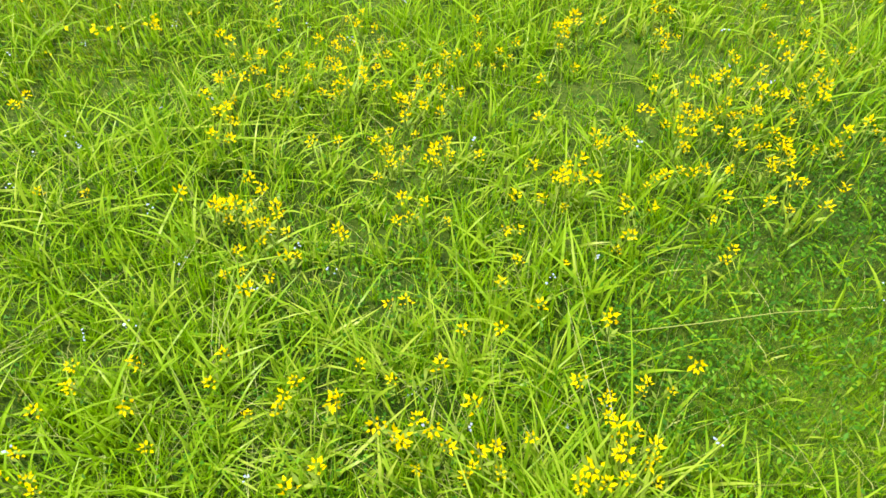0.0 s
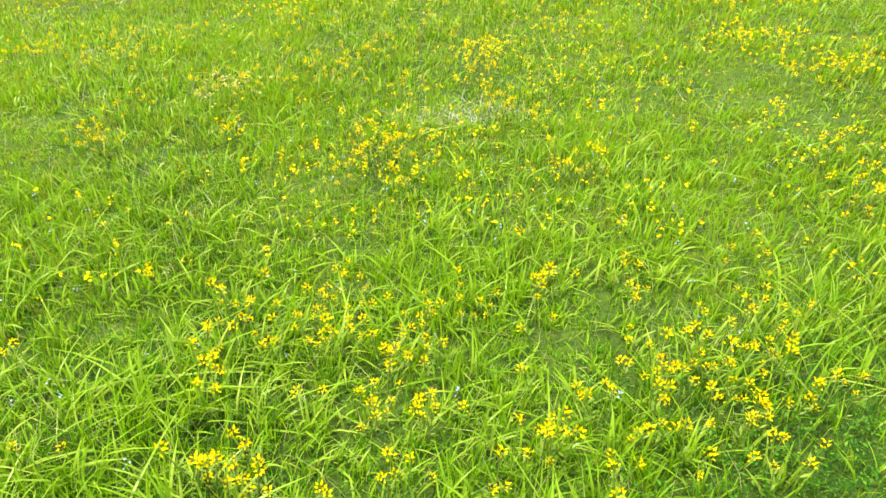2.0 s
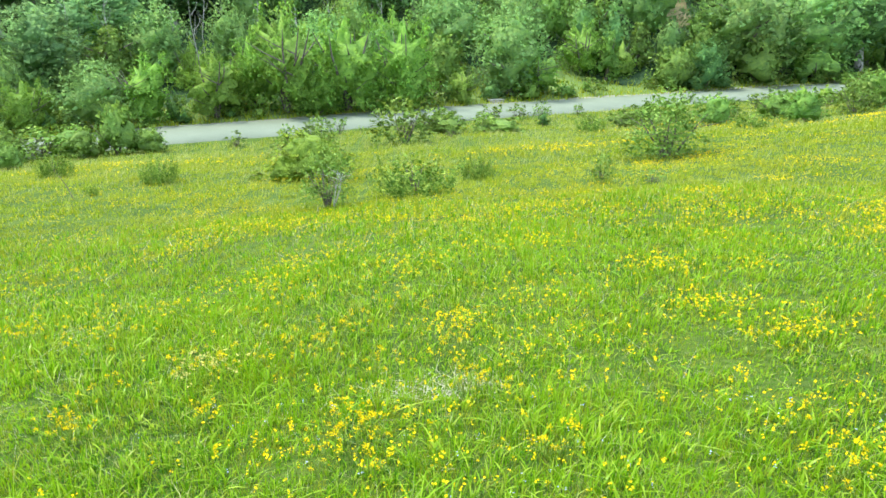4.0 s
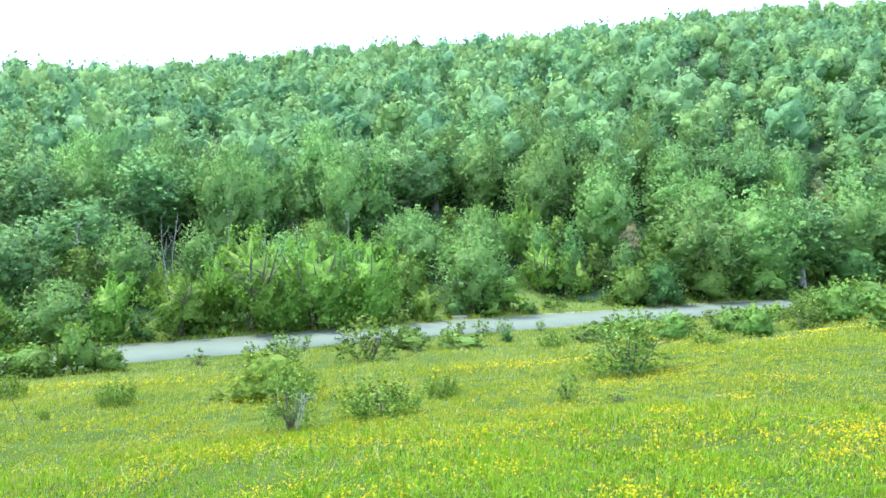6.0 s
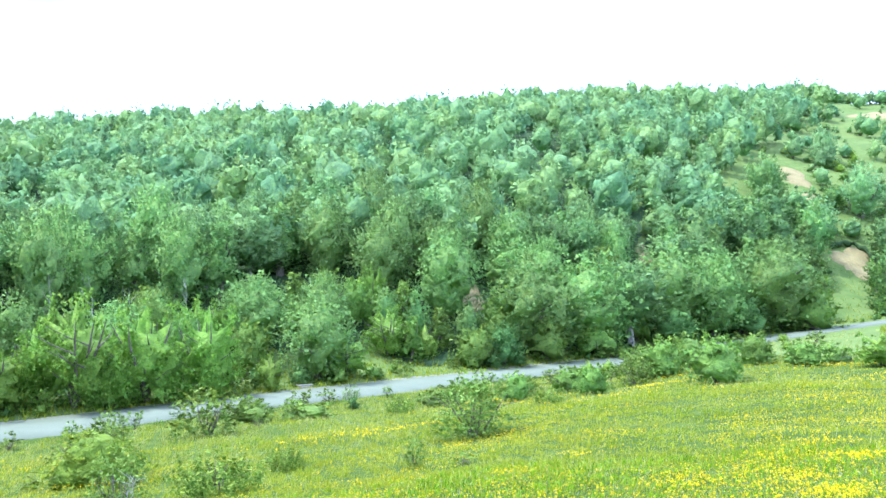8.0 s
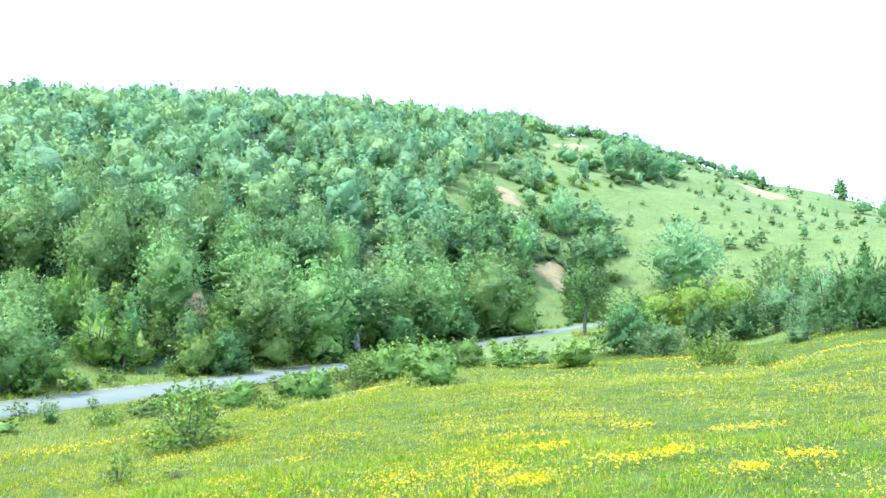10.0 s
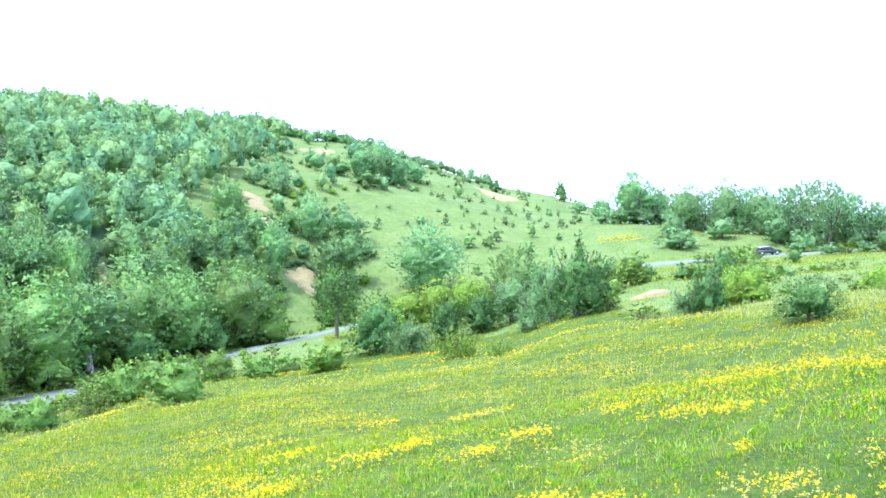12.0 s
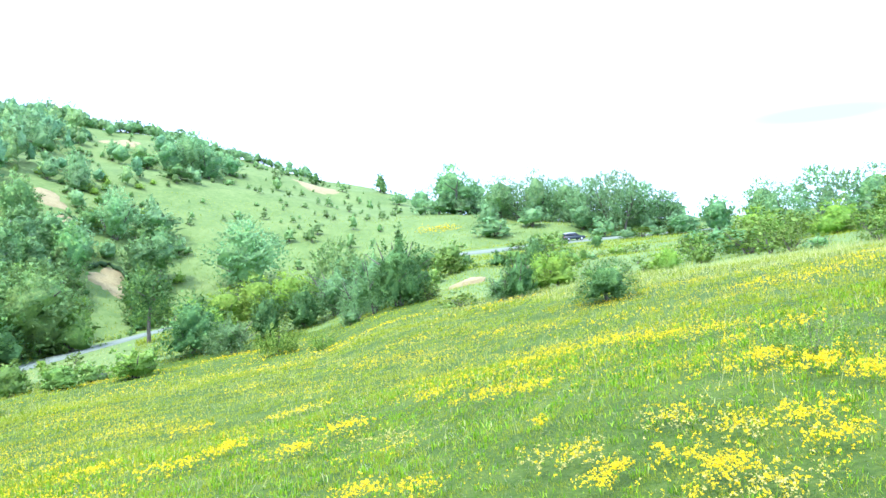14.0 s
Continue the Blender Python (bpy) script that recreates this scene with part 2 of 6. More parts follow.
# ---- the lie of the land ----
# bearing from the start of the walk (degrees clockwise from +y); the meadow's brink, the road and the crest: distance, slope of sight
LAND = np.array([
    (-180, 60, 9.0, 120, 10.0, 260, 12.0), (-110, 45, 0.0, 100, -3.0, 260, 5.0), (-70, 45, -9.5, 73, -9.5, 260, 4.0),
    (-45, 38, -13.0, 52, -11.7, 260, 5.0), (-26, 36, -13.2, 47.3, -12.0, 260, 5.8), (-9, 36, -13.2, 48.0, -11.55, 260, 7.8),
    (4, 38, -12.5, 51.5, -10.6, 260, 9.4), (13, 42, -11.3, 56, -9.75, 265, 10.7), (22, 48, -10.0, 63.5, -8.65, 270, 11.5),
]).tolist() + np.array([
    (31, 54, -8.6, 75, -7.3, 275, 11.7), (42, 60, -6.6, 98, -4.95, 290, 11.65), (50, 62, -5.7, 116, -3.2, 300, 10.3),
    (56, 60, -5.1, 124, -1.5, 300, 8.9), (61.5, 57, -4.4, 128, -0.3, 300, 7.3), (66, 50, -2.9, 124, 0.5, 290, 5.95),
    (72, 40, -2.6, 127, 1.35, 220, 4.0), (80, 30, -2.2, 143, 1.95, 180, 3.4), (91, 28, -0.7, 150, 2.4, 175, 3.2),
]).tolist() + [(100, 26, 0.7, 140, 2.5, 170, 3.4), (130, 40, 3.5, 140, 4.0, 200, 6.0), (180, 60, 9.0, 120, 10.0, 260, 12.0)]
LAND = np.array(LAND)
EYE_Z = 1.84


def land(col, az):
    return np.interp(az, LAND[:, 0], LAND[:, col])


def smooth(x, lo, hi):
    u = np.clip((x - lo) / (hi - lo), 0, 1)
    return u * u * (3 - 2 * u)


def height(x, y):
    """The ground's height at x, y (numbers or arrays)."""
    x, y = np.asarray(x, float), np.asarray(y, float)
    r, az = np.hypot(x, y) + 1e-9, np.degrees(np.arctan2(x, y))
    sx, cy = x / r, y / r
    r1, r2, r3 = land(1, az), land(3, az), land(5, az)
    z1, z2, z3 = (EYE_Z + rr * np.tan(np.radians(land(c, az))) for rr, c in ((r1, 2), (r2, 4), (r3, 6)))
    flat = 3.2 + 5.0 * smooth(az, 30, 50)
    tilt = 0.85 * smooth(az, 63, 71) * (1 - smooth(az, 100, 120))
    knots_r = [r * 0, r * 0 + 12, r1, r2 - flat, r2 + flat, r2 + flat + 7, r2 + 0.5 * (r3 - r2), r3, r3 + 200, r * 0 + 1500, r * 0 + 6000]
    zf = z2 + tilt + 0.6
    knots_z = [r * 0, 12 * (-0.19 * cy + 0.075 * np.maximum(sx, -0.3)), z1, z2 - tilt, z2 + tilt, zf, zf + 0.55 * (z3 - zf), z3, z3 - 22, r * 0 - 30, r * 0 - 30]
    z = np.zeros_like(r)
    for i in range(len(knots_r) - 1):
        u = (r - knots_r[i]) / np.maximum(knots_r[i + 1] - knots_r[i], 1e-6)
        z = np.where((u >= 0) & (u <= 1), knots_z[i] + u * (knots_z[i + 1] - knots_z[i]), z)
    swell = 0.06 * np.sin(x * 0.9 + 0.7) * np.cos(y * 0.8 + 0.3) + 0.22 * np.sin(x * 0.23 + 1.0) * np.sin(y * 0.19 + 0.5)
    off_road = np.minimum(1, np.maximum(0, (np.abs(r - r2) - flat) / 5))
    hills = smooth(r, 120, 220) * 2.0 * (np.sin(x * 0.045 + 2) * np.cos(y * 0.05 + 1) + 0.5 * np.sin(x * 0.11) * np.sin(y * 0.13))
    return z + swell * smooth(r, 1.0, 8.0) * off_road + hills * off_road


def spot(az, r):
    """A place on the ground by bearing and distance."""
    x, y = r * math.sin(radians(az)), r * math.cos(radians(az))
    return x, y, float(height(x, y))
# ---- end of the land ----


# ---- mesh helpers ----
def mesh_from(name, verts, loops, sizes, mat=None, smooth_faces=False, normals=None):
    """A mesh from arrays: vertices, corner indices, corners per face; normals: one to each vertex, for foliage."""
    me = bpy.data.meshes.new(name)
    verts, loops, sizes = np.asarray(verts, np.float32), np.asarray(loops, np.int32).ravel(), np.asarray(sizes, np.int32)
    me.vertices.add(len(verts))
    me.vertices.foreach_set("co", verts.ravel())
    me.loops.add(len(loops))
    me.loops.foreach_set("vertex_index", loops)
    me.polygons.add(len(sizes))
    me.polygons.foreach_set("loop_start", np.concatenate(([0], np.cumsum(sizes)[:-1])).astype(np.int32))
    if smooth_faces:
        me.polygons.foreach_set("use_smooth", np.ones(len(sizes), bool))
    me.update(calc_edges=True)
    if normals is not None:
        me.polygons.foreach_set("use_smooth", np.ones(len(sizes), bool))
        me.normals_split_custom_set_from_vertices(np.asarray(normals, np.float32))
    if mat:
        me.materials.append(mat)
    return me


def soft_normals(normals, corners):
    """The crown's own outward normals, one to each leaf corner."""
    n = normals / (np.linalg.norm(normals, axis=1)[:, None] + 1e-9)
    return np.repeat(n, corners, 0)


def blades(name, x, y, h, w, lean, rng, mat, segs=3, base=None, heading=None):
    """Bent, tapering blades of grass, one to each place."""
    n = len(x)
    z = (height(x, y) if base is None else base) - 0.01
    head = rng.uniform(0, 2 * np.pi, n) if heading is None else heading
    face = head + np.pi / 2 + rng.normal(0, 0.5, n)
    dx, dy, wx, wy = np.cos(head), np.sin(head), np.cos(face), np.sin(face)
    rows = []
    for s in range(segs + 1):
        u = s / segs
        out = h * lean * u ** 2
        up = h * (u - 0.38 * np.minimum(lean, 1.6) * u ** 2.4)
        cx, cy, cz = x + dx * out, y + dy * out, z + up
        if s == segs:
            rows.append(np.stack([cx, cy, cz], 1)[:, None])
        else:
            hw = 0.5 * w * (0.75 + 0.5 * u if u < 0.4 else 1.15 - 0.75 * u)
            rows.append(np.stack([np.stack([cx - wx * hw, cy - wy * hw, cz], 1), np.stack([cx + wx * hw, cy + wy * hw, cz], 1)], 1))
    v = np.concatenate(rows, 1)
    k = v.shape[1]
    pat = []
    for s in range(segs - 1):
        pat += [2 * s, 2 * s + 1, 2 * s + 3, 2 * s + 2]
    pat += [2 * segs - 2, 2 * segs - 1, 2 * segs]
    loops = (np.arange(n)[:, None] * k + np.array(pat)[None]).ravel()
    sizes = np.tile([4] * (segs - 1) + [3], n)
    return new(name, mesh_from(name, v.reshape(-1, 3), loops, sizes, mat))


def leaves(pts, normals, size, rng, aspect=0.6, ruffle=0.35, pointed=False):
    """Small leaves at the points, facing roughly along the normals (pointed: three corners, not four): vertices, corners, sizes."""
    n = len(pts)
    nv = normals + rng.normal(0, ruffle, (n, 3))
    nv /= np.linalg.norm(nv, axis=1)[:, None] + 1e-9
    a = np.cross(nv, rng.normal(0, 1, (n, 3)))
    a /= np.linalg.norm(a, axis=1)[:, None] + 1e-9
    b = np.cross(nv, a)
    s = (size * rng.uniform(0.6, 1.35, n))[:, None]
    if pointed:
        v = np.stack([pts + a * s * 0.6, pts - a * s * 0.4 + b * s * 0.6 * aspect, pts - a * s * 0.4 - b * s * 0.6 * aspect], 1)
    else:
        v = np.stack([pts - a * s * 0.5, pts + b * s * 0.5 * aspect + nv * s * 0.12, pts + a * s * 0.55, pts - b * s * 0.5 * aspect + nv * s * 0.12], 1)
    k = v.shape[1]
    return v.reshape(-1, 3), np.arange(k * n), np.full(n, k)


def tube(path, radii, sides=6):
    """A tapering round bar along a path: vertices, corners, sizes."""
    path = [Vector(p) for p in path]
    v, loops = [], []
    for i, p in enumerate(path):
        d = (path[min(i + 1, len(path) - 1)] - path[max(i - 1, 0)]).normalized()
        a = d.orthogonal().normalized()
        b = d.cross(a)
        for k in range(sides):
            t = 2 * math.pi * k / sides
            v.append(p + (a * math.cos(t) + b * math.sin(t)) * radii[i])
    for i in range(len(path) - 1):
        for k in range(sides):
            k2 = (k + 1) % sides
            loops += [i * sides + k, i * sides + k2, (i + 1) * sides + k2, (i + 1) * sides + k]
    return np.array([tuple(q) for q in v]), np.array(loops), np.full(len(loops) // 4, 4)


def joined(pieces):
    v, l, s, off = [], [], [], 0
    for pv, pl, ps in pieces:
        v.append(pv), l.append(np.asarray(pl) + off), s.append(ps)
        off += len(pv)
    return np.concatenate(v), np.concatenate(l), np.concatenate(s)


def crown_balls(rng, h, w, low, shape, clumps):
    """The uneven clumps that make up a crown, as centres and radii. shape: round, cone, bush or plume."""
    balls = []
    if shape == "plume":
        # several pointed leaders side by side
        leaders = [(rng.uniform(0, 6.28), 0.0, 1.0)] + [(k * 1.05 + rng.uniform(-0.3, 0.3), w * rng.uniform(0.20, 0.36), rng.uniform(0.55, 0.92)) for k in range(6)]
        for c in range(clumps):
            t, away, top = leaders[c % len(leaders)]
            u = (c // len(leaders) + rng.uniform(0.1, 0.9)) / math.ceil(clumps / len(leaders))
            reach, turn = 0.13 * w * (1 - u) ** 0.7, rng.uniform(0, 6.28)
            bow = away * (0.75 + 0.35 * u)
            balls.append((math.cos(t) * bow + math.cos(turn) * reach, math.sin(t) * bow + math.sin(turn) * reach, low + (h * top - low) * (0.06 + 0.86 * u), w * (0.13 - 0.075 * u) * rng.uniform(0.8, 1.25)))
        return np.array(balls)
    for c in range(clumps):
        u = (c + rng.uniform(0.1, 0.9)) / clumps
        zc = low + (h - low) * (0.05 + 0.87 * u)
        if shape == "cone":
            reach = w * 0.5 * (1.02 - u) ** 0.8
        elif shape == "bush":
            reach = w * 0.5 * math.sqrt(max(0.03, 1 - (0.9 * u) ** 2))
        else:
            reach = w * 0.5 * math.sqrt(max(0.04, 1 - (1.75 * (u - 0.42)) ** 2)) if u > 0.42 else w * 0.5 * (0.55 + 0.45 * u / 0.42)
        t = c * 2.4 + rng.uniform(-0.5, 0.5)
        cr = (0.185 if shape != "cone" else 0.14) * w * rng.uniform(0.6, 1.45)
        rad = max(0.0, reach - 0.55 * cr) * rng.uniform(0.6, 1.08)
        balls.append((math.cos(t) * rad, math.sin(t) * rad, zc, cr))
    return np.array(balls)


def crown_shoots(rng, balls, n, per, leaf, lift, slim=0.5, cover=0.5):
    """Leafy shoots growing out of the clumps, each a fan of small leaves rising to a tip: vertices, corners, sizes, normals."""
    m = n * 3
    pick = rng.choice(len(balls), m, p=balls[:, 3] ** 2 / (balls[:, 3] ** 2).sum())
    d = rng.normal(0, 1, (m, 3)) + np.array([0, 0, 0.25])
    d /= np.linalg.norm(d, axis=1)[:, None]
    cr = balls[pick, 3]
    start = balls[pick, :3] + d * (cr * 0.72)[:, None]
    gap = np.linalg.norm(start[:, None] - balls[None, :, :3], axis=2) / balls[None, :, 3]
    outer = np.argsort(-gap.min(1) - rng.uniform(0, 0.25, m))
    mid = np.array([0, 0, balls[:, 2].mean() - 0.2 * np.ptp(balls[:, 2])])
    # leaves lying close over the clumps, under the shoots
    under = rng.choice(outer[:int(m * 0.6)], int(n * per * cover))
    cp = balls[pick[under], :3] + (d[under] + rng.normal(0, 0.35, (len(under), 3))) * (cr[under] * rng.uniform(0.6, 0.9, len(under)))[:, None]
    cn = d[under] + 0.35 * (cp - mid) / (np.linalg.norm(cp - mid, axis=1)[:, None] + 1e-9) + rng.normal(0, 0.12, cp.shape)
    close = leaves(cp, d[under], leaf * 1.25, rng, 1.0, 0.55, True)
    start, d, cr = start[outer[:n]], d[outer[:n]], cr[outer[:n]]
    radial = start - mid
    radial /= np.linalg.norm(radial, axis=1)[:, None] + 1e-9
    way = 0.8 * d + 0.5 * radial + np.array([0, 0, lift]) + rng.normal(0, 0.2, (n, 3))
    way /= np.linalg.norm(way, axis=1)[:, None]
    side = np.cross(way, np.array([0, 0, 1.0]) + rng.normal(0, 0.35, (n, 3)))
    side /= np.linalg.norm(side, axis=1)[:, None] + 1e-9
    face = np.cross(side, way)
    length = cr * rng.uniform(0.45, 1.0, n)
    v, nv = [], []
    for k in range(per):
        s = 0.1 + 0.9 * k / (per - 1)
        sgn = (1 if k % 2 else -1) * (0 if k == per - 1 else 1)
        p = start + way * (length * s)[:, None] - np.array([0, 0, 1.0]) * (0.22 * length * s * s)[:, None] + rng.normal(0, 0.12, (n, 3)) * leaf
        a = way * (0.75 if sgn else 1.0) + side * 0.85 * sgn + face * rng.normal(0.05, 0.35, (n, 1))
        a /= np.linalg.norm(a, axis=1)[:, None]
        b = np.cross(face + rng.normal(0, 0.4, (n, 3)), a)
        b /= np.linalg.norm(b, axis=1)[:, None] + 1e-9
        size = (leaf * rng.uniform(0.7, 1.3, n) * (1.15 - 0.4 * s))[:, None]
        v.append(np.stack([p - b * size * slim * 0.5, p + b * size * slim * 0.5, p + a * size], 1))
        nn = 0.3 * face + 0.85 * d + 0.3 * radial + np.array([0, 0, 0.15]) + rng.normal(0, 0.10, (n, 3))
        nv.append(np.repeat((nn / np.linalg.norm(nn, axis=1)[:, None])[:, None], 3, 1))
    v, nv = np.concatenate(v).reshape(-1, 3), np.concatenate(nv).reshape(-1, 3)
    v, l, s = joined([(v, np.arange(len(v)), np.full(len(v) // 3, 3)), close])
    v[:, 2] = np.maximum(v[:, 2], 0.01)
    return v, l, s, np.concatenate([nv, soft_normals(cn, 3)])


def spiky_points(rng, n, h, w, clumps):
    """Points and outward directions along the upright twigs of a juniper or a weed."""
    out_p, out_n = [], []
    per = max(4, n // clumps)
    for c in range(clumps):
        t, reach = c * 2.4 + rng.uniform(-0.5, 0.5), w * 0.42 * math.sqrt(rng.uniform(0.02, 1))
        d = rng.normal(0, 1, (per, 3))
        d /= np.linalg.norm(d, axis=1)[:, None]
        along = rng.uniform(0, 1, per)
        ctr = np.array([math.cos(t) * reach, math.sin(t) * reach, h * rng.uniform(0.02, 0.22)])
        lean = reach / (0.5 * w) * rng.uniform(0.15, 0.8)
        axis = np.array([math.cos(t) * lean, math.sin(t) * lean, 1.0]) * h * rng.uniform(0.3, 0.85) * (1.15 - 0.5 * reach / (0.5 * w))
        p = ctr + axis * along[:, None] + d * (0.055 * w * (1.08 - along))[:, None]
        keep = p[:, 2] > 0.02
        radial = p - np.array([0, 0, 0.4 * h])
        radial /= np.linalg.norm(radial, axis=1)[:, None] + 1e-9
        out_p.append(p[keep]), out_n.append((0.5 * d + 0.9 * radial + np.array([0, 0, 0.35]))[keep])
    return np.concatenate(out_p), np.concatenate(out_n)


def crown_body(balls, mid, around, rows, shrink, rng):
    """The closed mass of foliage inside a crown, bulging at each clump: vertices, corners, sizes, normals."""
    t = np.arange(around) * 2 * np.pi / around
    u = np.linspace(-0.5 * np.pi, 0.5 * np.pi, rows + 1)[1:-1]
    T, U = np.meshgrid(t, u)
    T = T + (np.arange(len(u)) % 2)[:, None] * np.pi / around
    d = np.stack([np.cos(T) * np.cos(U), np.sin(T) * np.cos(U), np.sin(U)], -1).reshape(-1, 3)
    d = np.concatenate([d, [[0, 0, -1.0], [0, 0, 1.0]]])
    c = balls[:, :3] - mid
    along = d @ c.T
    off2 = (c ** 2).sum(1)[None] - along ** 2
    rad2 = (balls[:, 3] * shrink)[None] ** 2
    far = np.where(off2 < rad2, along + np.sqrt(np.maximum(rad2 - off2, 0)), 0).max(1)
    far = np.maximum(far, 0.35 * far.max()) * 0.84 * rng.uniform(0.93, 1.05, len(d))
    v = mid + d * far[:, None]
    v[:, 2] = np.maximum(v[:, 2], 0.02)
    m, k = len(u), around
    i, j = np.meshgrid(np.arange(m - 1), np.arange(k), indexing="ij")
    j2 = (j + 1) % k
    tris = [np.stack([i * k + j, i * k + j2, (i + 1) * k + j2], -1).reshape(-1, 3), np.stack([i * k + j, (i + 1) * k + j2, (i + 1) * k + j], -1).reshape(-1, 3)]
    jj = np.arange(k)
    tris += [np.stack([np.full(k, m * k), (jj + 1) % k, jj], 1), np.stack([np.full(k, m * k + 1), (m - 1) * k + jj, (m - 1) * k + (jj + 1) % k], 1)]
    tris = np.concatenate(tris)
    fn = np.cross(v[tris[:, 1]] - v[tris[:, 0]], v[tris[:, 2]] - v[tris[:, 0]])
    nv = np.zeros_like(v)
    for q in range(3):
        np.add.at(nv, tris[:, q], fn)
    nv /= np.linalg.norm(nv, axis=1)[:, None] + 1e-9
    return v, tris.ravel(), np.full(len(tris), 3), nv


CROWNS = {}


def tree_meshes(name, seed, h, w, low, shape, n, size, clumps, leaf_mat, stems=1, aspect=0.6, solid=0.0, thin=1.0, bark=None, lift=0.35, body=(16, 11)):
    """The two meshes of a tree or shrub: wood, and crown."""
    rng = np.random.default_rng(seed)
    if shape == "spiky":
        p, nrm = spiky_points(rng, n, h, w, clumps)
        pieces, normals = [leaves(p, nrm, size, rng, aspect, 0.3, True)], [soft_normals(nrm + rng.normal(0, 0.15, nrm.shape), 3)]
    else:
        balls = crown_balls(rng, h, w, low, shape, clumps)
        *leafy, ln = crown_shoots(rng, balls, n // 13, 9, size, lift, max(aspect, 0.7))
        pieces, normals = [leafy], [ln]
        if solid:
            *mass, bn = crown_body(balls, np.array([0, 0, low + 0.45 * (h - low)]), *body, solid * (0.8 if body[0] > 14 else 1.0), rng)
            pieces.append(mass), normals.append(bn)
    crown = mesh_from("crown", *joined(pieces), leaf_mat, normals=np.concatenate(normals))
    CROWNS[crown.name] = (*joined(pieces), np.concatenate(normals))
    pieces = []
    for s in range(stems):
        lean = rng.normal(0, 0.05 if stems == 1 else 0.25, 2)
        top = h * (0.85 if stems == 1 else 0.7)
        path = [(lean[0] * top * u + 0.02 * h * math.sin(5 * u + s), lean[1] * top * u + 0.02 * h * math.cos(4 * u + s), top * u - 0.1 * (u == 0)) for u in (0, 0.25, 0.5, 0.75, 1)]
        r0 = (0.022 * h + 0.02) * thin / math.sqrt(stems)
        full = body[0] > 14
        pieces.append(tube(path, [r0 * 1.25, r0, r0 * 0.75, r0 * 0.5, r0 * 0.15], 5 if full else 3))
        for k in range(4 if stems == 1 else 2):
            u = rng.uniform(0.3, 0.75)
            q = Vector(path[0]).lerp(Vector(path[-1]), u)
            t = rng.uniform(0, 6.28)
            e = q + Vector((math.cos(t) * w * 0.36, math.sin(t) * w * 0.36, h * 0.16))
            pieces.append(tube([q, q.lerp(e, 0.5) + Vector((0, 0, -0.01 * h)), e], [r0 * 0.5, r0 * 0.32, r0 * 0.1], 4 if full else 3))
    v, l, s = joined(pieces)
    return mesh_from("trunk", v, l, s, bark or M_BARK, True), crown


def plant(name, meshes, x, y, turn, scale, label, category, group="", z=None, tall=1.0):
    """A tree or shrub standing on the ground: an empty with its trunk and crown."""
    ob = new(name)
    z = float(height(x, y)) if z is None else z
    ob.matrix_basis = Matrix.Translation((x, y, z - 0.04)) @ Matrix.Rotation(turn, 4, "Z") @ Matrix.Diagonal((scale, scale, scale * tall, 1))
    for part_name, me in zip(("trunk", "crown"), meshes):
        c = new(part_name, me)
        c.parent = ob
    return tagged(ob, label, category, group)


# ---- ground and road ----
def build_ground():
    az = np.concatenate([np.arange(-180, -60, 4.0), np.arange(-60, 110, 1.0), np.arange(110, 180, 4.0)])
    r = np.concatenate([np.geomspace(0.25, 30, 60), np.arange(31, 150, 1.5), np.arange(152, 330, 4.0), np.geomspace(340, 4500, 22)])
    A, Rr = np.meshgrid(np.radians(az), r)
    X, Y = Rr * np.sin(A), Rr * np.cos(A)
    Z = height(X, Y)
    v = np.concatenate([[[0, 0, 0]], np.stack([X, Y, Z], -1).reshape(-1, 3)])
    na, nr = len(az), len(r)
    j = np.arange(na)
    j2 = (j + 1) % na
    tri = np.stack([np.zeros(na, int), 1 + j2, 1 + j], 1).ravel()
    i = np.arange(nr - 1)[:, None]
    quad = np.stack([1 + i * na + j, 1 + i * na + j2, 1 + (i + 1) * na + j2, 1 + (i + 1) * na + j], -1).ravel()
    sizes = np.concatenate([np.full(na, 3), np.full(len(quad) // 4, 4)])
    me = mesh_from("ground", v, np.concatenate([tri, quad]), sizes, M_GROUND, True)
    me.materials.append(M_SLOPE)
    deg = np.degrees(A)
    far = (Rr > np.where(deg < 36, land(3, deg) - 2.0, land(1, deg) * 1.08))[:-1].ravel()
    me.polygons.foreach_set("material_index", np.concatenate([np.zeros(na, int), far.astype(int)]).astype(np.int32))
    ob = new("ground", me)
    tagged(ob, "sloping green meadow ground running up into wooded hills", "ground", kind="structure")


build_ground()


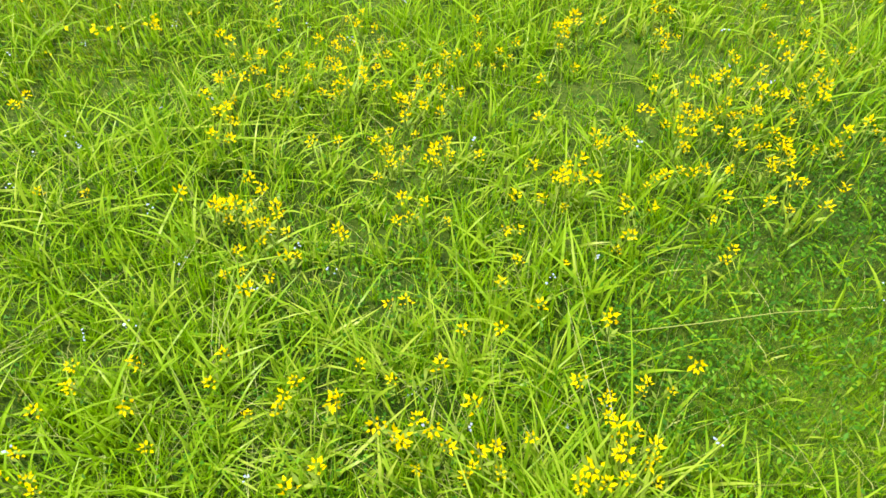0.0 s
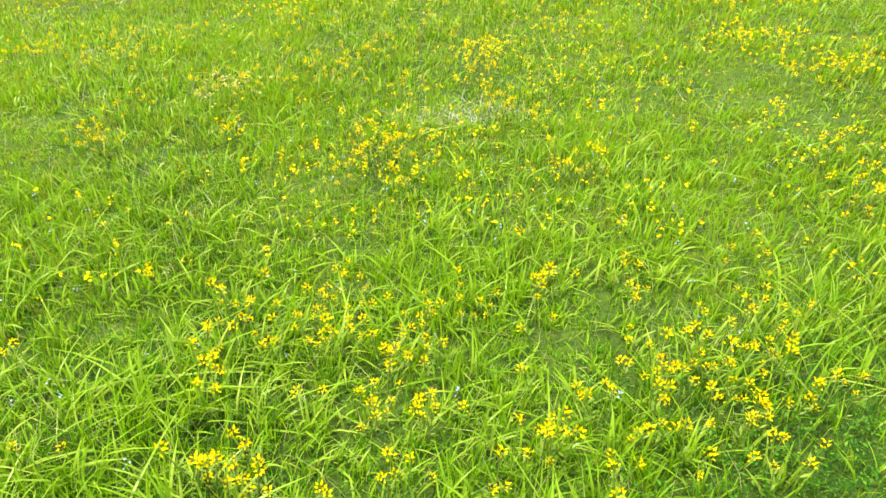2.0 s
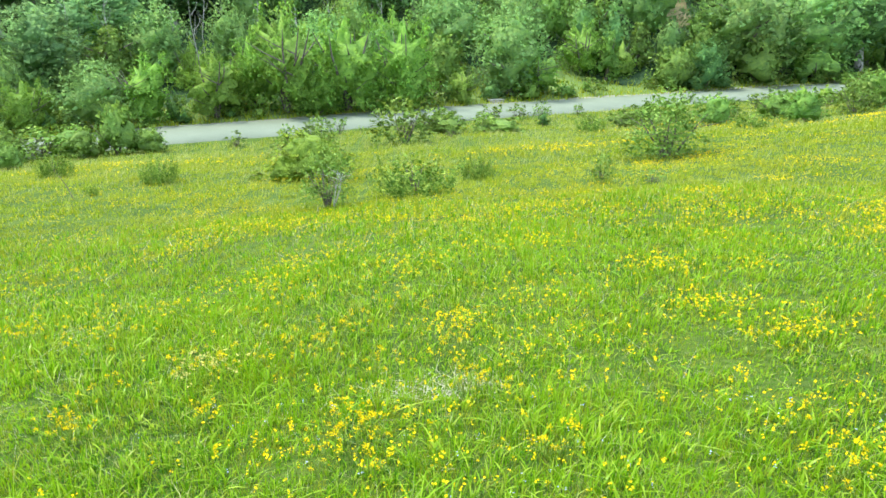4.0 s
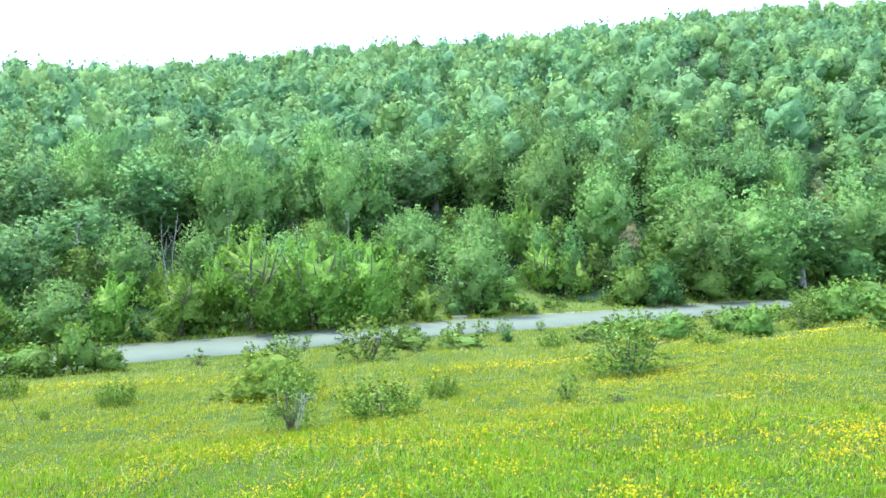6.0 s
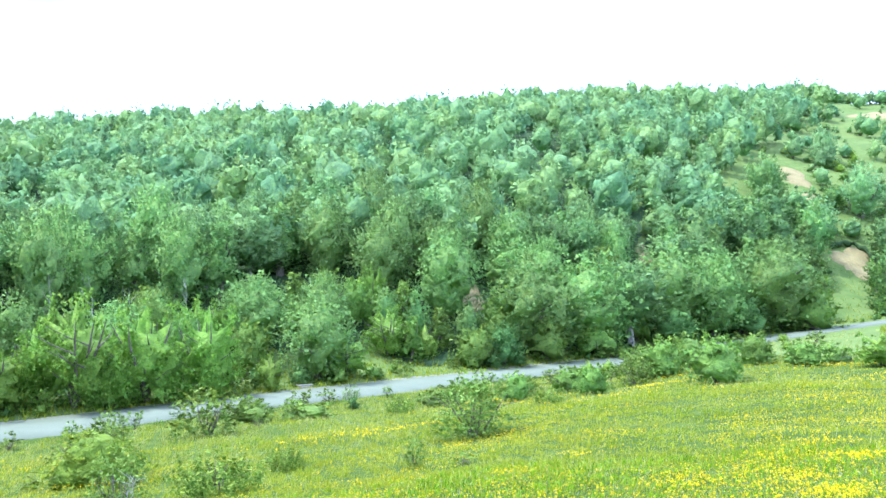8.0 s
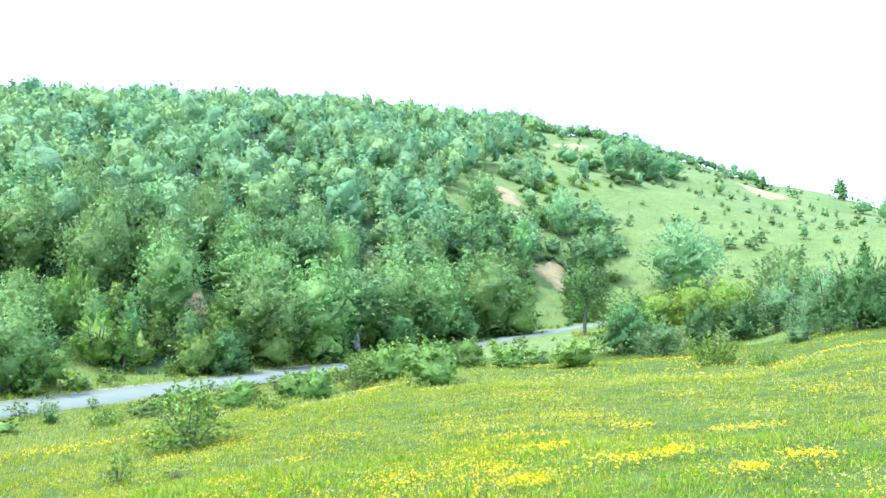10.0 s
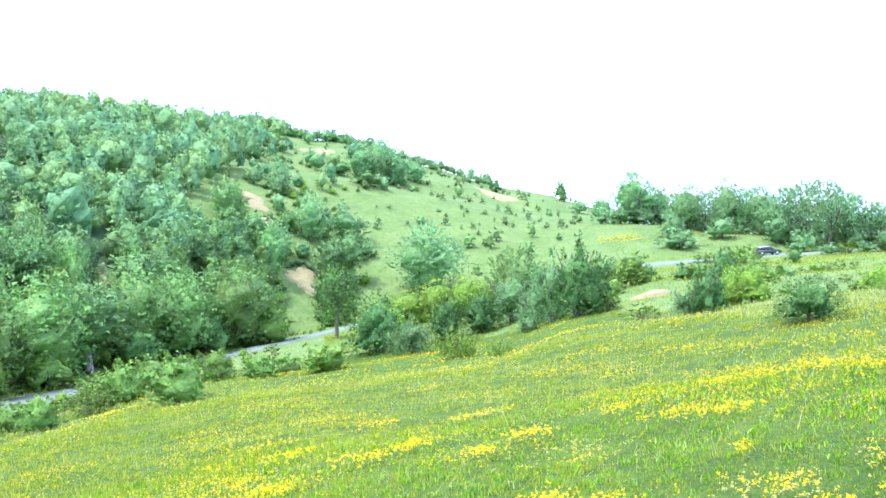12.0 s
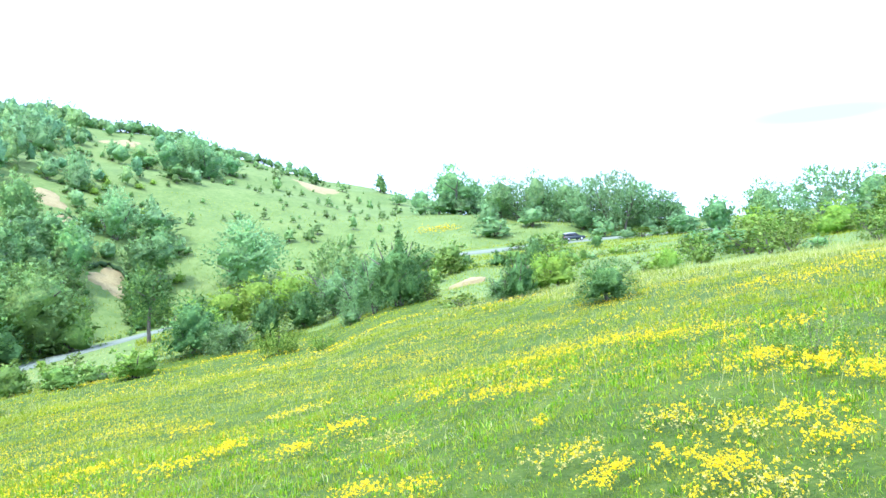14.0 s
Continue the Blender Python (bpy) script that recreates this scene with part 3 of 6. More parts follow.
def build_road():
    az = np.arange(-80, 112, 0.75)
    c = np.array([[land(3, a) * math.sin(radians(a)), land(3, a) * math.cos(radians(a))] for a in az])
    for _ in range(6):
        c[1:-1] = (c[:-2] + 2 * c[1:-1] + c[2:]) / 4
    d = np.gradient(c, axis=0)
    d /= np.linalg.norm(d, axis=1)[:, None]
    side = np.stack([-d[:, 1], d[:, 0]], 1)
    rng = np.random.default_rng(5)

    def strip(name, profile, mat, label):
        rows = []
        for off, dz in profile:
            wob = rng.normal(0, 0.06, len(c)) if abs(off) > 1 else 0
            vx, vy = c[:, 0] + side[:, 0] * (off + wob), c[:, 1] + side[:, 1] * (off + wob)
            rows.append(np.stack([vx, vy, height(vx, vy) + 0.10 + dz], 1))
        v = np.stack(rows, 1)
        n, k = v.shape[:2]
        i, j = np.meshgrid(np.arange(n - 1), np.arange(k - 1), indexing="ij")
        q = np.stack([i * k + j, (i + 1) * k + j, (i + 1) * k + j + 1, i * k + j + 1], -1).ravel()
        ob = new(name, mesh_from(name, v.reshape(-1, 3), q, np.full(len(q) // 4, 4), mat, True))
        tagged(ob, label, "road", kind="structure")

    strip("road", ((-2.45, -0.3), (-2.3, 0.0), (0.0, 0.04), (2.3, 0.0), (2.45, -0.3)), M_ROAD, "narrow worn grey asphalt country road along the valley")
    strip("road_shoulder", ((2.2, -0.12), (2.4, -0.06), (2.75, -0.03), (3.1, -0.2)), M_GRAVEL, "thin strip of pale gravel along the road's far edge")


build_road()


# ---- trees and shrubs ----
KINDS = {}


def kind_of(name, seeds, *args, **kw):
    """Builds a kind of plant three times over: in full, plainer for farther off, and plainest for the small ones."""
    tall, wide, low, outline, count, leaf, clumps, mat = args
    for key, more, size, parts, body in (("", 1.5, 0.65, 1.0, (16, 11)), (" far", 0.5, 1.05, 0.8, (12, 8)), (" tiny", 0.16, 1.7, 0.5, (8, 6))):
        KINDS[name + key] = [tree_meshes(name, s, tall, wide, low, outline, int(count * more), leaf * size, max(10, int(clumps * parts)), mat, body=body, **kw) for s in seeds]


# unit plants of about 1 m, scaled where they stand: height, width, lowest leaves, outline, leaves, leaf size, clumps
kind_of("broad", (1, 2, 3, 4, 5), 1.0, 0.95, 0.04, "round", 2700, 0.048, 40, M_LEAF, solid=0.7)
kind_of("young", (11, 12, 13), 1.0, 0.75, 0.04, "cone", 2400, 0.046, 36, M_LEAF_LIGHT, solid=0.7)
kind_of("birch", (21, 22, 23), 1.0, 0.60, 0.24, "round", 2400, 0.040, 34, M_LEAF_PALE, solid=0.7, thin=0.6, bark=M_BIRCH)
kind_of("slim", (31, 32), 1.0, 0.62, 0.03, "cone", 2500, 0.043, 36, M_LEAF, solid=0.7)
kind_of("bush", (41, 42, 43), 1.0, 1.15, 0.01, "bush", 2200, 0.060, 30, M_LEAF_LIGHT, stems=4, solid=0.7)
kind_of("hedge", (45, 46), 1.0, 1.2, 0.01, "bush", 3000, 0.046, 34, M_LEAF_YELLOW, stems=4, solid=0.7)
kind_of("plume", (111, 112, 113, 114), 1.0, 1.0, 0.01, "plume", 4600, 0.029, 70, M_LEAF_BRIGHT, stems=5, solid=0.8, lift=0.6)
kind_of("dark_plume", (116, 117), 1.0, 1.0, 0.01, "plume", 5600, 0.027, 70, M_LEAF_DARK, stems=5, solid=0.8, lift=0.6)
kind_of("pale_plume", (118, 119), 1.0, 1.0, 0.01, "plume", 5000, 0.030, 64, M_LEAF_PALE, stems=5, solid=0.6, lift=0.6)
kind_of("dark_bush", (51, 52), 1.0, 1.05, 0.01, "bush", 2800, 0.048, 30, M_LEAF_DARK, stems=3, solid=0.7)
kind_of("dense", (55,), 1.0, 1.15, 0.01, "bush", 5200, 0.036, 44, M_LEAF_DARK, stems=4, solid=0.5)
kind_of("juniper", (61, 62, 63), 1.0, 1.25, 0.02, "spiky", 6500, 0.06, 120, M_NEEDLE_LIGHT, stems=5, aspect=0.4, thin=0.5)
kind_of("thorn", (71, 72), 1.0, 0.95, 0.16, "bush", 1700, 0.044, 34, M_LEAF_OLIVE, stems=12, thin=0.9)
kind_of("sparse", (81, 82), 1.0, 0.9, 0.03, "bush", 2800, 0.044, 34, M_LEAF_OLIVE, stems=6, thin=0.8)
kind_of("weed", (85,), 1.0, 1.1, 0.02, "spiky", 1900, 0.055, 46, M_NEEDLE_LIGHT, stems=9, aspect=0.35, thin=0.25)
kind_of("lone", (91,), 1.0, 0.70, 0.36, "round", 3000, 0.036, 26, M_LEAF_DARK, thin=0.6)
# these three kinds wear the leaf colour paled for haze
kind_of("lacy", (98, 99), 1.0, 0.80, 0.16, "round", 2500, 0.044, 26, M_LEAF_HAZE, stems=3, thin=0.8)
kind_of("grey", (101, 102, 103), 1.0, 0.95, 0.03, "round", 2700, 0.046, 36, M_LEAF_HAZE, stems=2, solid=0.66)
kind_of("hazy_bush", (105, 106), 1.0, 1.15, 0.01, "bush", 2200, 0.056, 28, M_LEAF_HAZE, stems=3, solid=0.7)
kind_of("dot", (95, 96), 1.0, 1.0, 0.02, "bush", 640, 0.055, 16, M_NEEDLE, stems=2, solid=0.95, lift=0.0)
UNIT_W = {"broad": 0.95, "young": 0.75, "birch": 0.60, "slim": 0.62, "bush": 1.15, "dense": 1.15, "hedge": 1.2, "plume": 1.0, "dark_plume": 1.0, "pale_plume": 1.0, "dark_bush": 1.05, "juniper": 1.25, "thorn": 0.95, "sparse": 0.9, "weed": 1.1, "lone": 0.70, "lacy": 0.80, "grey": 0.95, "hazy_bush": 1.15, "dot": 1.0}
LOOKS = {
    "broad": ("tree", "leafy green deciduous tree at the wood's edge", "tree"),
    "young": ("tree", "young light green deciduous tree with pointed crown", "tree"),
    "birch": ("birch_tree", "slender pale green birch tree with thin trunk", "tree"),
    "slim": ("tree", "slim dark green tree with pointed crown", "tree"),
    "bush": ("shrub", "light green leafy shrub growing in the grass", "shrub"),
    "hedge": ("shrub", "bright yellow-green rounded shrub in a low hedge", "shrub"),
    "plume": ("tree", "bushy young green tree with several feathery pointed tops", "tree"),
    "dark_plume": ("tree", "dark green bushy tree with several pointed tops at the meadow's edge", "tree"),
    "pale_plume": ("tree", "pale green young tree with loose feathery tops", "tree"),
    "dense": ("shrub", "compact dark green rounded shrub in the meadow", "shrub"),
    "dark_bush": ("shrub", "dense dark green rounded shrub by the meadow", "shrub"),
    "juniper": ("juniper_shrub", "spreading green juniper shrub with upright spiky twigs", "shrub"),
    "thorn": ("thorn_shrub", "thorny shrub with grey stems and pale green leaves", "shrub"),
    "sparse": ("shrub", "loose pale green shrub with thin bare twigs", "shrub"),
    "weed": ("tall_weed", "tall pale green weed with thin upright stalks", "weed"),
    "lone": ("roadside_tree", "single green tree with bare lower trunk beside the road", "tree"),
    "lacy": ("tree", "airy tree with sky showing between its stems, leaves paled for haze", "tree"),
    "grey": ("tree", "broad tree far off on the slope, leaves paled for haze", "tree"),
    "hazy_bush": ("shrub", "rounded shrub far off on the slope, leaves paled for haze", "shrub"),
    "dot": ("juniper_shrub", "small dark green juniper on the open grassy slope", "shrub"),
}
plant_rng = np.random.default_rng(77)
# treeless gaps keeping the earth banks in camera view: bearing, half width, nearest, farthest
SIGHT_GAPS = ((42.4, 1.5, 158, 182), (43.8, 1.1, 146, 166), (46.4, 1.5, 112, 148), (32.9, 1.0, 96, 120), (20.3, 1.1, 76, 92), (47.3, 1.6, 238, 262))


# true where tall plants are left out so the banks can be seen
def bare(az, r):
    return any(abs(az - a) < w and lo < r < hi for a, w, lo, hi in SIGHT_GAPS)


def grow(kind, az, r, h, w, group="", lift=0.0):
    """A plant of the kind, h tall and w wide, at bearing az and distance r."""
    if h > 2 and bare(az, r):
        return None
    x, y, z = spot(az, r)
    builds = KINDS[kind + ("" if h > r / (22 if kind in ("dense", "lacy", "grey", "dark_bush", "pale_plume", "lone") else 14) else " far" if h > r / 40 else " tiny")]
    meshes = builds[plant_rng.integers(len(builds))]
    name, label, category = LOOKS[kind]
    s = w / UNIT_W[kind]
    return plant(name, meshes, x, y, plant_rng.uniform(0, 6.28), s, label, category, group, z + lift, h / s)


SCRUB = {"bush": [], "dark_bush": [], "hedge": [], "sparse": []}


def scrub(kind, az, r, h, w):
    """One of the many small shrubs far off that nobody could count."""
    x, y, z = spot(az, r)
    builds = KINDS[kind + " tiny"]
    v, l, s, n = CROWNS[builds[plant_rng.integers(len(builds))][1].name]
    t = plant_rng.uniform(0, 6.28)
    turn = np.array([[math.cos(t), -math.sin(t), 0], [math.sin(t), math.cos(t), 0], [0, 0, 1]])
    k = w / UNIT_W[kind]
    SCRUB[kind].append((v @ turn.T * np.array([k, k, h]) + np.array([x, y, z - 0.04]), l, s, n @ turn.T))


# shrubs standing in the meadow and along its lower edge: bearing, distance, height, width
for kind, az, r, h, w in (
        ("thorn", -5.1, 14.8, 1.25, 1.2), ("hedge", -6.5, 21.1, 1.3, 2.6), ("juniper", 1.7, 15.6, 1.0, 1.9), ("juniper", 6.5, 19.8, 0.85, 1.0),
        ("juniper", -17.2, 21.8, 0.95, 1.1), ("juniper", -23.8, 25.7, 1.0, 1.2), ("sparse", 20.6, 22.3, 1.9, 2.3), ("sparse", 16.0, 16.6, 0.65, 0.5),
        ("thorn", 19.7, 15.9, 0.32, 0.6), ("sparse", 0.9, 34.4, 2.1, 3.0), ("dark_bush", 11.4, 44.0, 0.9, 0.8), ("juniper", 14.9, 36.3, 1.0, 1.5), ("weed", 98.3, 8.4, 0.62, 0.85),
        ("bush", 23.6, 42.0, 1.5, 2.0), ("juniper", 26.1, 32.4, 0.8, 1.5), ("bush", 29.2, 39.5, 1.4, 1.9), ("bush", 32.8, 48.5, 1.9, 3.4)):
    grow(kind, az, r, h, w, "shrubs in the meadow")
for kind, az, r, h, w in (
        ("bush", -19.6, 43.0, 2.6, 2.6), ("bush", -21.9, 42.5, 1.5, 2.1), ("bush", -26.4, 37.1, 1.1, 1.6), ("bush", -17.5, 42.5, 1.3, 2.0),
        ("dark_bush", -29.0, 41.0, 1.5, 2.4), ("juniper", -21.7, 19.5, 0.4, 0.25), ("bush", 4.0, 40.0, 0.9, 2.4), ("bush", 17.5, 43.0, 1.0, 2.0),
        ("bush", -27.0, 44.3, 1.9, 3.4), ("sparse", -24.6, 44.3, 1.8, 3.6), ("bush", -22.6, 44.5, 1.5, 2.8), ("bush", 8.5, 38.0, 0.8, 2.4), ("sparse", 19.0, 41.0, 1.2, 1.6)):
    grow(kind, az, r, h, w, "shrubs along the road")
for kind, az, r, h, w in (
        ("bush", 38.0, 37.0, 2.1, 2.9), ("bush", 34.3, 47.0, 2.2, 2.9), ("sparse", 32.2, 44.3, 1.7, 2.0), ("bush", 27.6, 44.9, 1.4, 2.4),
        ("sparse", 24.3, 45.5, 1.2, 2.1), ("bush", 40.5, 52.0, 2.0, 2.8), ("plume", 48.1, 46.0, 2.1, 3.5), ("dark_bush", 52.0, 65.0, 4.4, 5.6),
        ("dark_bush", 57.2, 65.0, 3.4, 3.5), ("dark_bush", 59.8, 66.0, 3.4, 4.1), ("pale_plume", 54.6, 59.5, 3.6, 4.4), ("juniper", 58.0, 42.0, 1.9, 2.5),
        ("juniper", 61.4, 37.5, 0.95, 1.4), ("bush", 36.0, 54.0, 2.3, 3.2), ("bush", 43.5, 47.0, 1.3, 2.6), ("bush", 45.3, 52.0, 1.2, 2.6)):
    grow(kind, az, r, h, w, "shrubs at the meadow's edge")
for kind, az, r, h, w in (
        ("hedge", 52.0, 86.0, 3.2, 6.0), ("hedge", 54.2, 88.0, 3.6, 6.5), ("hedge", 56.4, 90.0, 4.0, 7.0), ("hedge", 58.6, 87.0, 4.0, 6.5), ("hedge", 53.0, 80.0, 2.6, 5.0), ("hedge", 60.4, 84.0, 3.6, 5.5), ("broad", 62.4, 79.0, 6.2, 6.6),
        ("dark_plume", 67.1, 50.5, 6.2, 5.0), ("dark_plume", 68.4, 51.0, 3.6, 3.4), ("pale_plume", 65.2, 53.5, 5.6, 4.2), ("pale_plume", 62.3, 68.0, 5.6, 6.2), ("pale_plume", 64.0, 58.5, 4.2, 4.0),
        ("hedge", 79.2, 37.0, 1.5, 2.3), ("dense", 83.1, 23.4, 1.15, 2.0), ("sparse", 71.6, 40.5, 0.8, 2.3),
        ("bush", 70.9, 75.0, 2.9, 4.2), ("dark_bush", 69.0, 98.0, 2.6, 4.6), ("sparse", 78.4, 68.0, 2.7, 4.0), ("dark_bush", 77.2, 64.0, 2.2, 3.0)):
    grow(kind, az, r, h, w, "shrubs at the meadow's edge")
for kind, az, r, h, w in (
        ("dark_plume", 76.4, 35.2, 2.7, 2.2), ("pale_plume", 75.0, 35.8, 1.7, 2.0), ("hedge", 77.9, 37.5, 1.7, 1.6),
        ("sparse", 69.3, 50.0, 1.3, 1.8), ("pale_plume", 63.4, 50.0, 1.5, 1.8)):
    grow(kind, az, r, h, w, "shrubs at the meadow's edge")
grow("lone", 48.9, 91.0, 8.2, 6.2)
# low bushes along the near side of the road by the parked car
for az, h, w in ((76.0, 1.5, 4.0), (77.2, 1.9, 4.6), (78.3, 1.6, 4.0), (79.0, 1.0, 2.4), (83.9, 1.6, 4.4), (85.0, 1.9, 5.0), (86.1, 1.7, 4.6), (87.3, 2.1, 5.4), (88.6, 2.0, 5.0)):
    grow(("bush", "sparse", "hazy_bush")[int(az) % 3], az, float(land(3, az)) - 5.0, h, w, "bushes along the road by the car")
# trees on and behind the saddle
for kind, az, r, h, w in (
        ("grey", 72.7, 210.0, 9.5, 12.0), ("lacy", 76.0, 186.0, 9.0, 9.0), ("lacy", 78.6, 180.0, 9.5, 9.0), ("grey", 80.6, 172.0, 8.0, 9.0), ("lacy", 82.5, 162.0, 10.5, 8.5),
        ("lacy", 84.6, 164.0, 8.5, 9.0), ("hazy_bush", 70.0, 200.0, 4.5, 9.0), ("hazy_bush", 71.6, 202.0, 4.5, 10.0), ("hazy_bush", 69.0, 212.0, 4.0, 9.0)):
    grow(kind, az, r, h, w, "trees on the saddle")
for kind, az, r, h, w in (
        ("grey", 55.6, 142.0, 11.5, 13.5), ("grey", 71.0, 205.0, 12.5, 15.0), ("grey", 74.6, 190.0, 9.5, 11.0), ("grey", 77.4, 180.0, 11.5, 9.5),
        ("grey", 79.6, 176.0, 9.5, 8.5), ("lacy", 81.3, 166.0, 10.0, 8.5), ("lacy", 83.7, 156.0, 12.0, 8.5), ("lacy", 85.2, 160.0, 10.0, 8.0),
        ("lacy", 86.8, 162.0, 8.0, 7.0), ("hazy_bush", 68.6, 235.0, 6.0, 8.0), ("slim", 65.6, 268.0, 7.0, 6.0), ("hazy_bush", 67.0, 250.0, 4.0, 7.0),
        ("hazy_bush", 74.2, 158.0, 3.6, 10.0), ("hazy_bush", 73.7, 176.0, 5.2, 6.5), ("hazy_bush", 82.3, 150.0, 3.5, 6.5), ("hazy_bush", 77.0, 165.0, 4.0, 8.0)):
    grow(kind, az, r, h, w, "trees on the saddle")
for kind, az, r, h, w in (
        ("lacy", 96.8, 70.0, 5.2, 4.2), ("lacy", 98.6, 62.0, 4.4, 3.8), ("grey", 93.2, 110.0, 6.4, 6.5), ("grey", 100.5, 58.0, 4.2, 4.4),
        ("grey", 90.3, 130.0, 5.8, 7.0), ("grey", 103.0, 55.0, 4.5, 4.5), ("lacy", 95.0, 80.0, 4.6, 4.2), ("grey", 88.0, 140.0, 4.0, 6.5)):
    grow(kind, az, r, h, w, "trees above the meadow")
for i in range(76):
    az = 80 + 26 * (i + plant_rng.uniform()) / 76
    near = land(1, az) * 1.12
    r = near + 2 + plant_rng.uniform(0, 1) ** 1.3 * 42
    h = plant_rng.uniform(0.5, 1.9) * (0.6 + 0.014 * r) * (0.35 + 0.65 * smooth(az, 83.5, 95))
    kind = ("pale_plume", "sparse", "plume", "hedge", "sparse")[plant_rng.integers(5)]
    grow(kind, az, r, h, h * plant_rng.uniform(1.2, 1.8), "shrubs on the bank")
for i in range(46):
    az = plant_rng.uniform(26, 46.5)
    r = plant_rng.uniform(land(1, az) * 0.98, land(3, az) - 6)
    h = plant_rng.uniform(0.5, 1.2)
    grow(("plume", "sparse", "bush", "hedge")[plant_rng.integers(4)], az, r, h, h * plant_rng.uniform(1.2, 1.9), "shrubs below the road")
for i in range(30):
    az = plant_rng.uniform(-14, 28)
    r = plant_rng.uniform(land(1, az) * 0.92, land(3, az) - 3.5)
    h = plant_rng.uniform(0.45, 1.25)
    grow(("sparse", "thorn", "sparse", "juniper")[plant_rng.integers(4)], az, r, h, h * plant_rng.uniform(1.0, 1.7), "shrubs along the road")
for i in range(30):
    az = plant_rng.uniform(52, 82)
    r = plant_rng.uniform(land(1, az) * 1.1 + 8, land(3, az) - 12)
    h = plant_rng.uniform(0.8, 2.0)
    scrub(("bush", "sparse", "dark_bush")[plant_rng.integers(3)], az, r, h, h * plant_rng.uniform(1.0, 1.6))


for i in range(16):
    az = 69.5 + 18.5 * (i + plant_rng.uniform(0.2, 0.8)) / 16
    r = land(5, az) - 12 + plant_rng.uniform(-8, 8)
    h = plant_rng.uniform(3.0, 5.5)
    grow(("grey", "hazy_bush", "lacy")[i % 3], az, r, h, h * plant_rng.uniform(1.2, 1.7), "trees on the saddle")


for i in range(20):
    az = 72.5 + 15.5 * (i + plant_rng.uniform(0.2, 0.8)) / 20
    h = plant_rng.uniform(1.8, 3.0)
    grow("hazy_bush", az, float(land(5, az)) - plant_rng.uniform(2, 8), h, h * plant_rng.uniform(2.0, 2.8), "bushes on the saddle")


# the young trees and bushes that stand foremost above the road
for kind, az, r, h, w in (
        ("broad", -20.6, 51.5, 3.7, 4.8), ("plume", -17.5, 52.0, 5.0, 4.9), ("plume", -12.8, 52.2, 5.2, 5.4), ("plume", -7.8, 53.0, 8.2, 6.8), ("plume", -3.3, 53.5, 7.6, 7.4), ("plume", 0.9, 54.5, 7.4, 5.8),
        ("plume", 5.3, 56.0, 3.2, 2.9), ("plume", -10.3, 54.5, 5.6, 5.0), ("plume", -5.4, 52.4, 4.6, 4.2), ("sparse", 2.3, 55.5, 2.0, 4.2), ("broad", 4.1, 66.0, 5.2, 6.4), ("broad", 8.8, 60.0, 6.0, 6.2), ("plume", 10.7, 60.5, 4.0, 5.4), ("young", 15.1, 72.0, 5.9, 4.6)):
    grow(kind, az, r, h, w, "trees at the wood's edge")
for kind, az, r, h, w in (
        ("young", 15.8, 67.5, 4.3, 3.0), ("bush", 20.5, 68.0, 3.2, 4.4), ("dark_bush", 22.6, 69.5, 3.6, 4.6), ("broad", 23.5, 88.0, 6.5, 8.8), ("broad", 25.0, 76.0, 8.8, 9.4), ("bush", 25.9, 74.0, 4.0, 4.8), ("broad", 29.0, 82.0, 9.3, 10.2),
        ("birch", 31.9, 87.0, 8.8, 9.4), ("bush", 29.4, 78.5, 2.8, 5.8), ("broad", 34.7, 95.0, 9.4, 11.0), ("dark_bush", 35.0, 91.0, 4.0, 6.8), ("broad", 37.6, 98.0, 8.6, 9.6), ("dark_bush", 39.6, 101.0, 4.4, 8.0),
        ("birch", -19.0, 66.0, 6.4, 6.6), ("birch", -21.5, 63.0, 6.0, 5.8), ("birch", -15.7, 72.0, 6.0, 6.2), ("birch", -23.6, 58.0, 6.5, 5.6), ("broad", 41.8, 107.0, 10.6, 12.0), ("bush", 44.0, 107.0, 5.4, 7.0)):
    grow(kind, az, r, h, w, "trees at the wood's edge")


# the wood's edge above the road
def build_wood_edge():
    rng = plant_rng
    placed = []
    tries = 0
    while len(placed) < 190 and tries < 6000:
        tries += 1
        az = rng.uniform(-36, 50)
        r2 = float(land(3, az))
        u = rng.uniform(0, 1)
        # a row of young trees by the road, a shaded gap behind it, then the tall trees
        front = u < 0.55
        gap = 3.7 + (5.0 if 4 < az < 13 else 0) + (u * 22 if front else 20 + (u - 0.55) * 26)
        r = r2 + gap + (4 if az > 40 else 0)
        x, y, z = spot(az, r)
        h = 2.8 + 4.4 * u + rng.uniform(-0.6, 1.0) if front else rng.uniform(6.5, 9.5)
        w = h * (rng.uniform(0.75, 1.1) if front else rng.uniform(0.6, 0.85))
        if any((x - q[0]) ** 2 + (y - q[1]) ** 2 < (0.33 * (w + q[2])) ** 2 for q in placed):
            continue
        if 44.0 < az < 48.3 and u > 0.1 or front and -23 < az < 40 and (u < 0.3 or rng.uniform() < 0.4):
            continue
        placed.append((x, y, w))
        if front:
            kind = ("plume", "broad", "plume", "broad", "young", "plume", "bush")[rng.integers(7)]
        else:
            kind = ("broad", "birch", "birch", "broad", "slim")[rng.integers(5)]
        if az < -10 and not front:
            kind = ("birch", "birch", "broad")[rng.integers(3)]
        grow(kind, az, r, h, w, "trees at the wood's edge")
    for i in range(64):
        az = rng.uniform(-34, 48)
        r = float(land(3, az)) + 3.5 + rng.uniform(0, 2.6) + (2.0 if az > 38 else 0)
        h = rng.uniform(0.5, 1.5)
        scrub(("bush", "dark_bush", "sparse")[rng.integers(3)], az, r, h, h * rng.uniform(1.0, 1.7))


build_wood_edge()
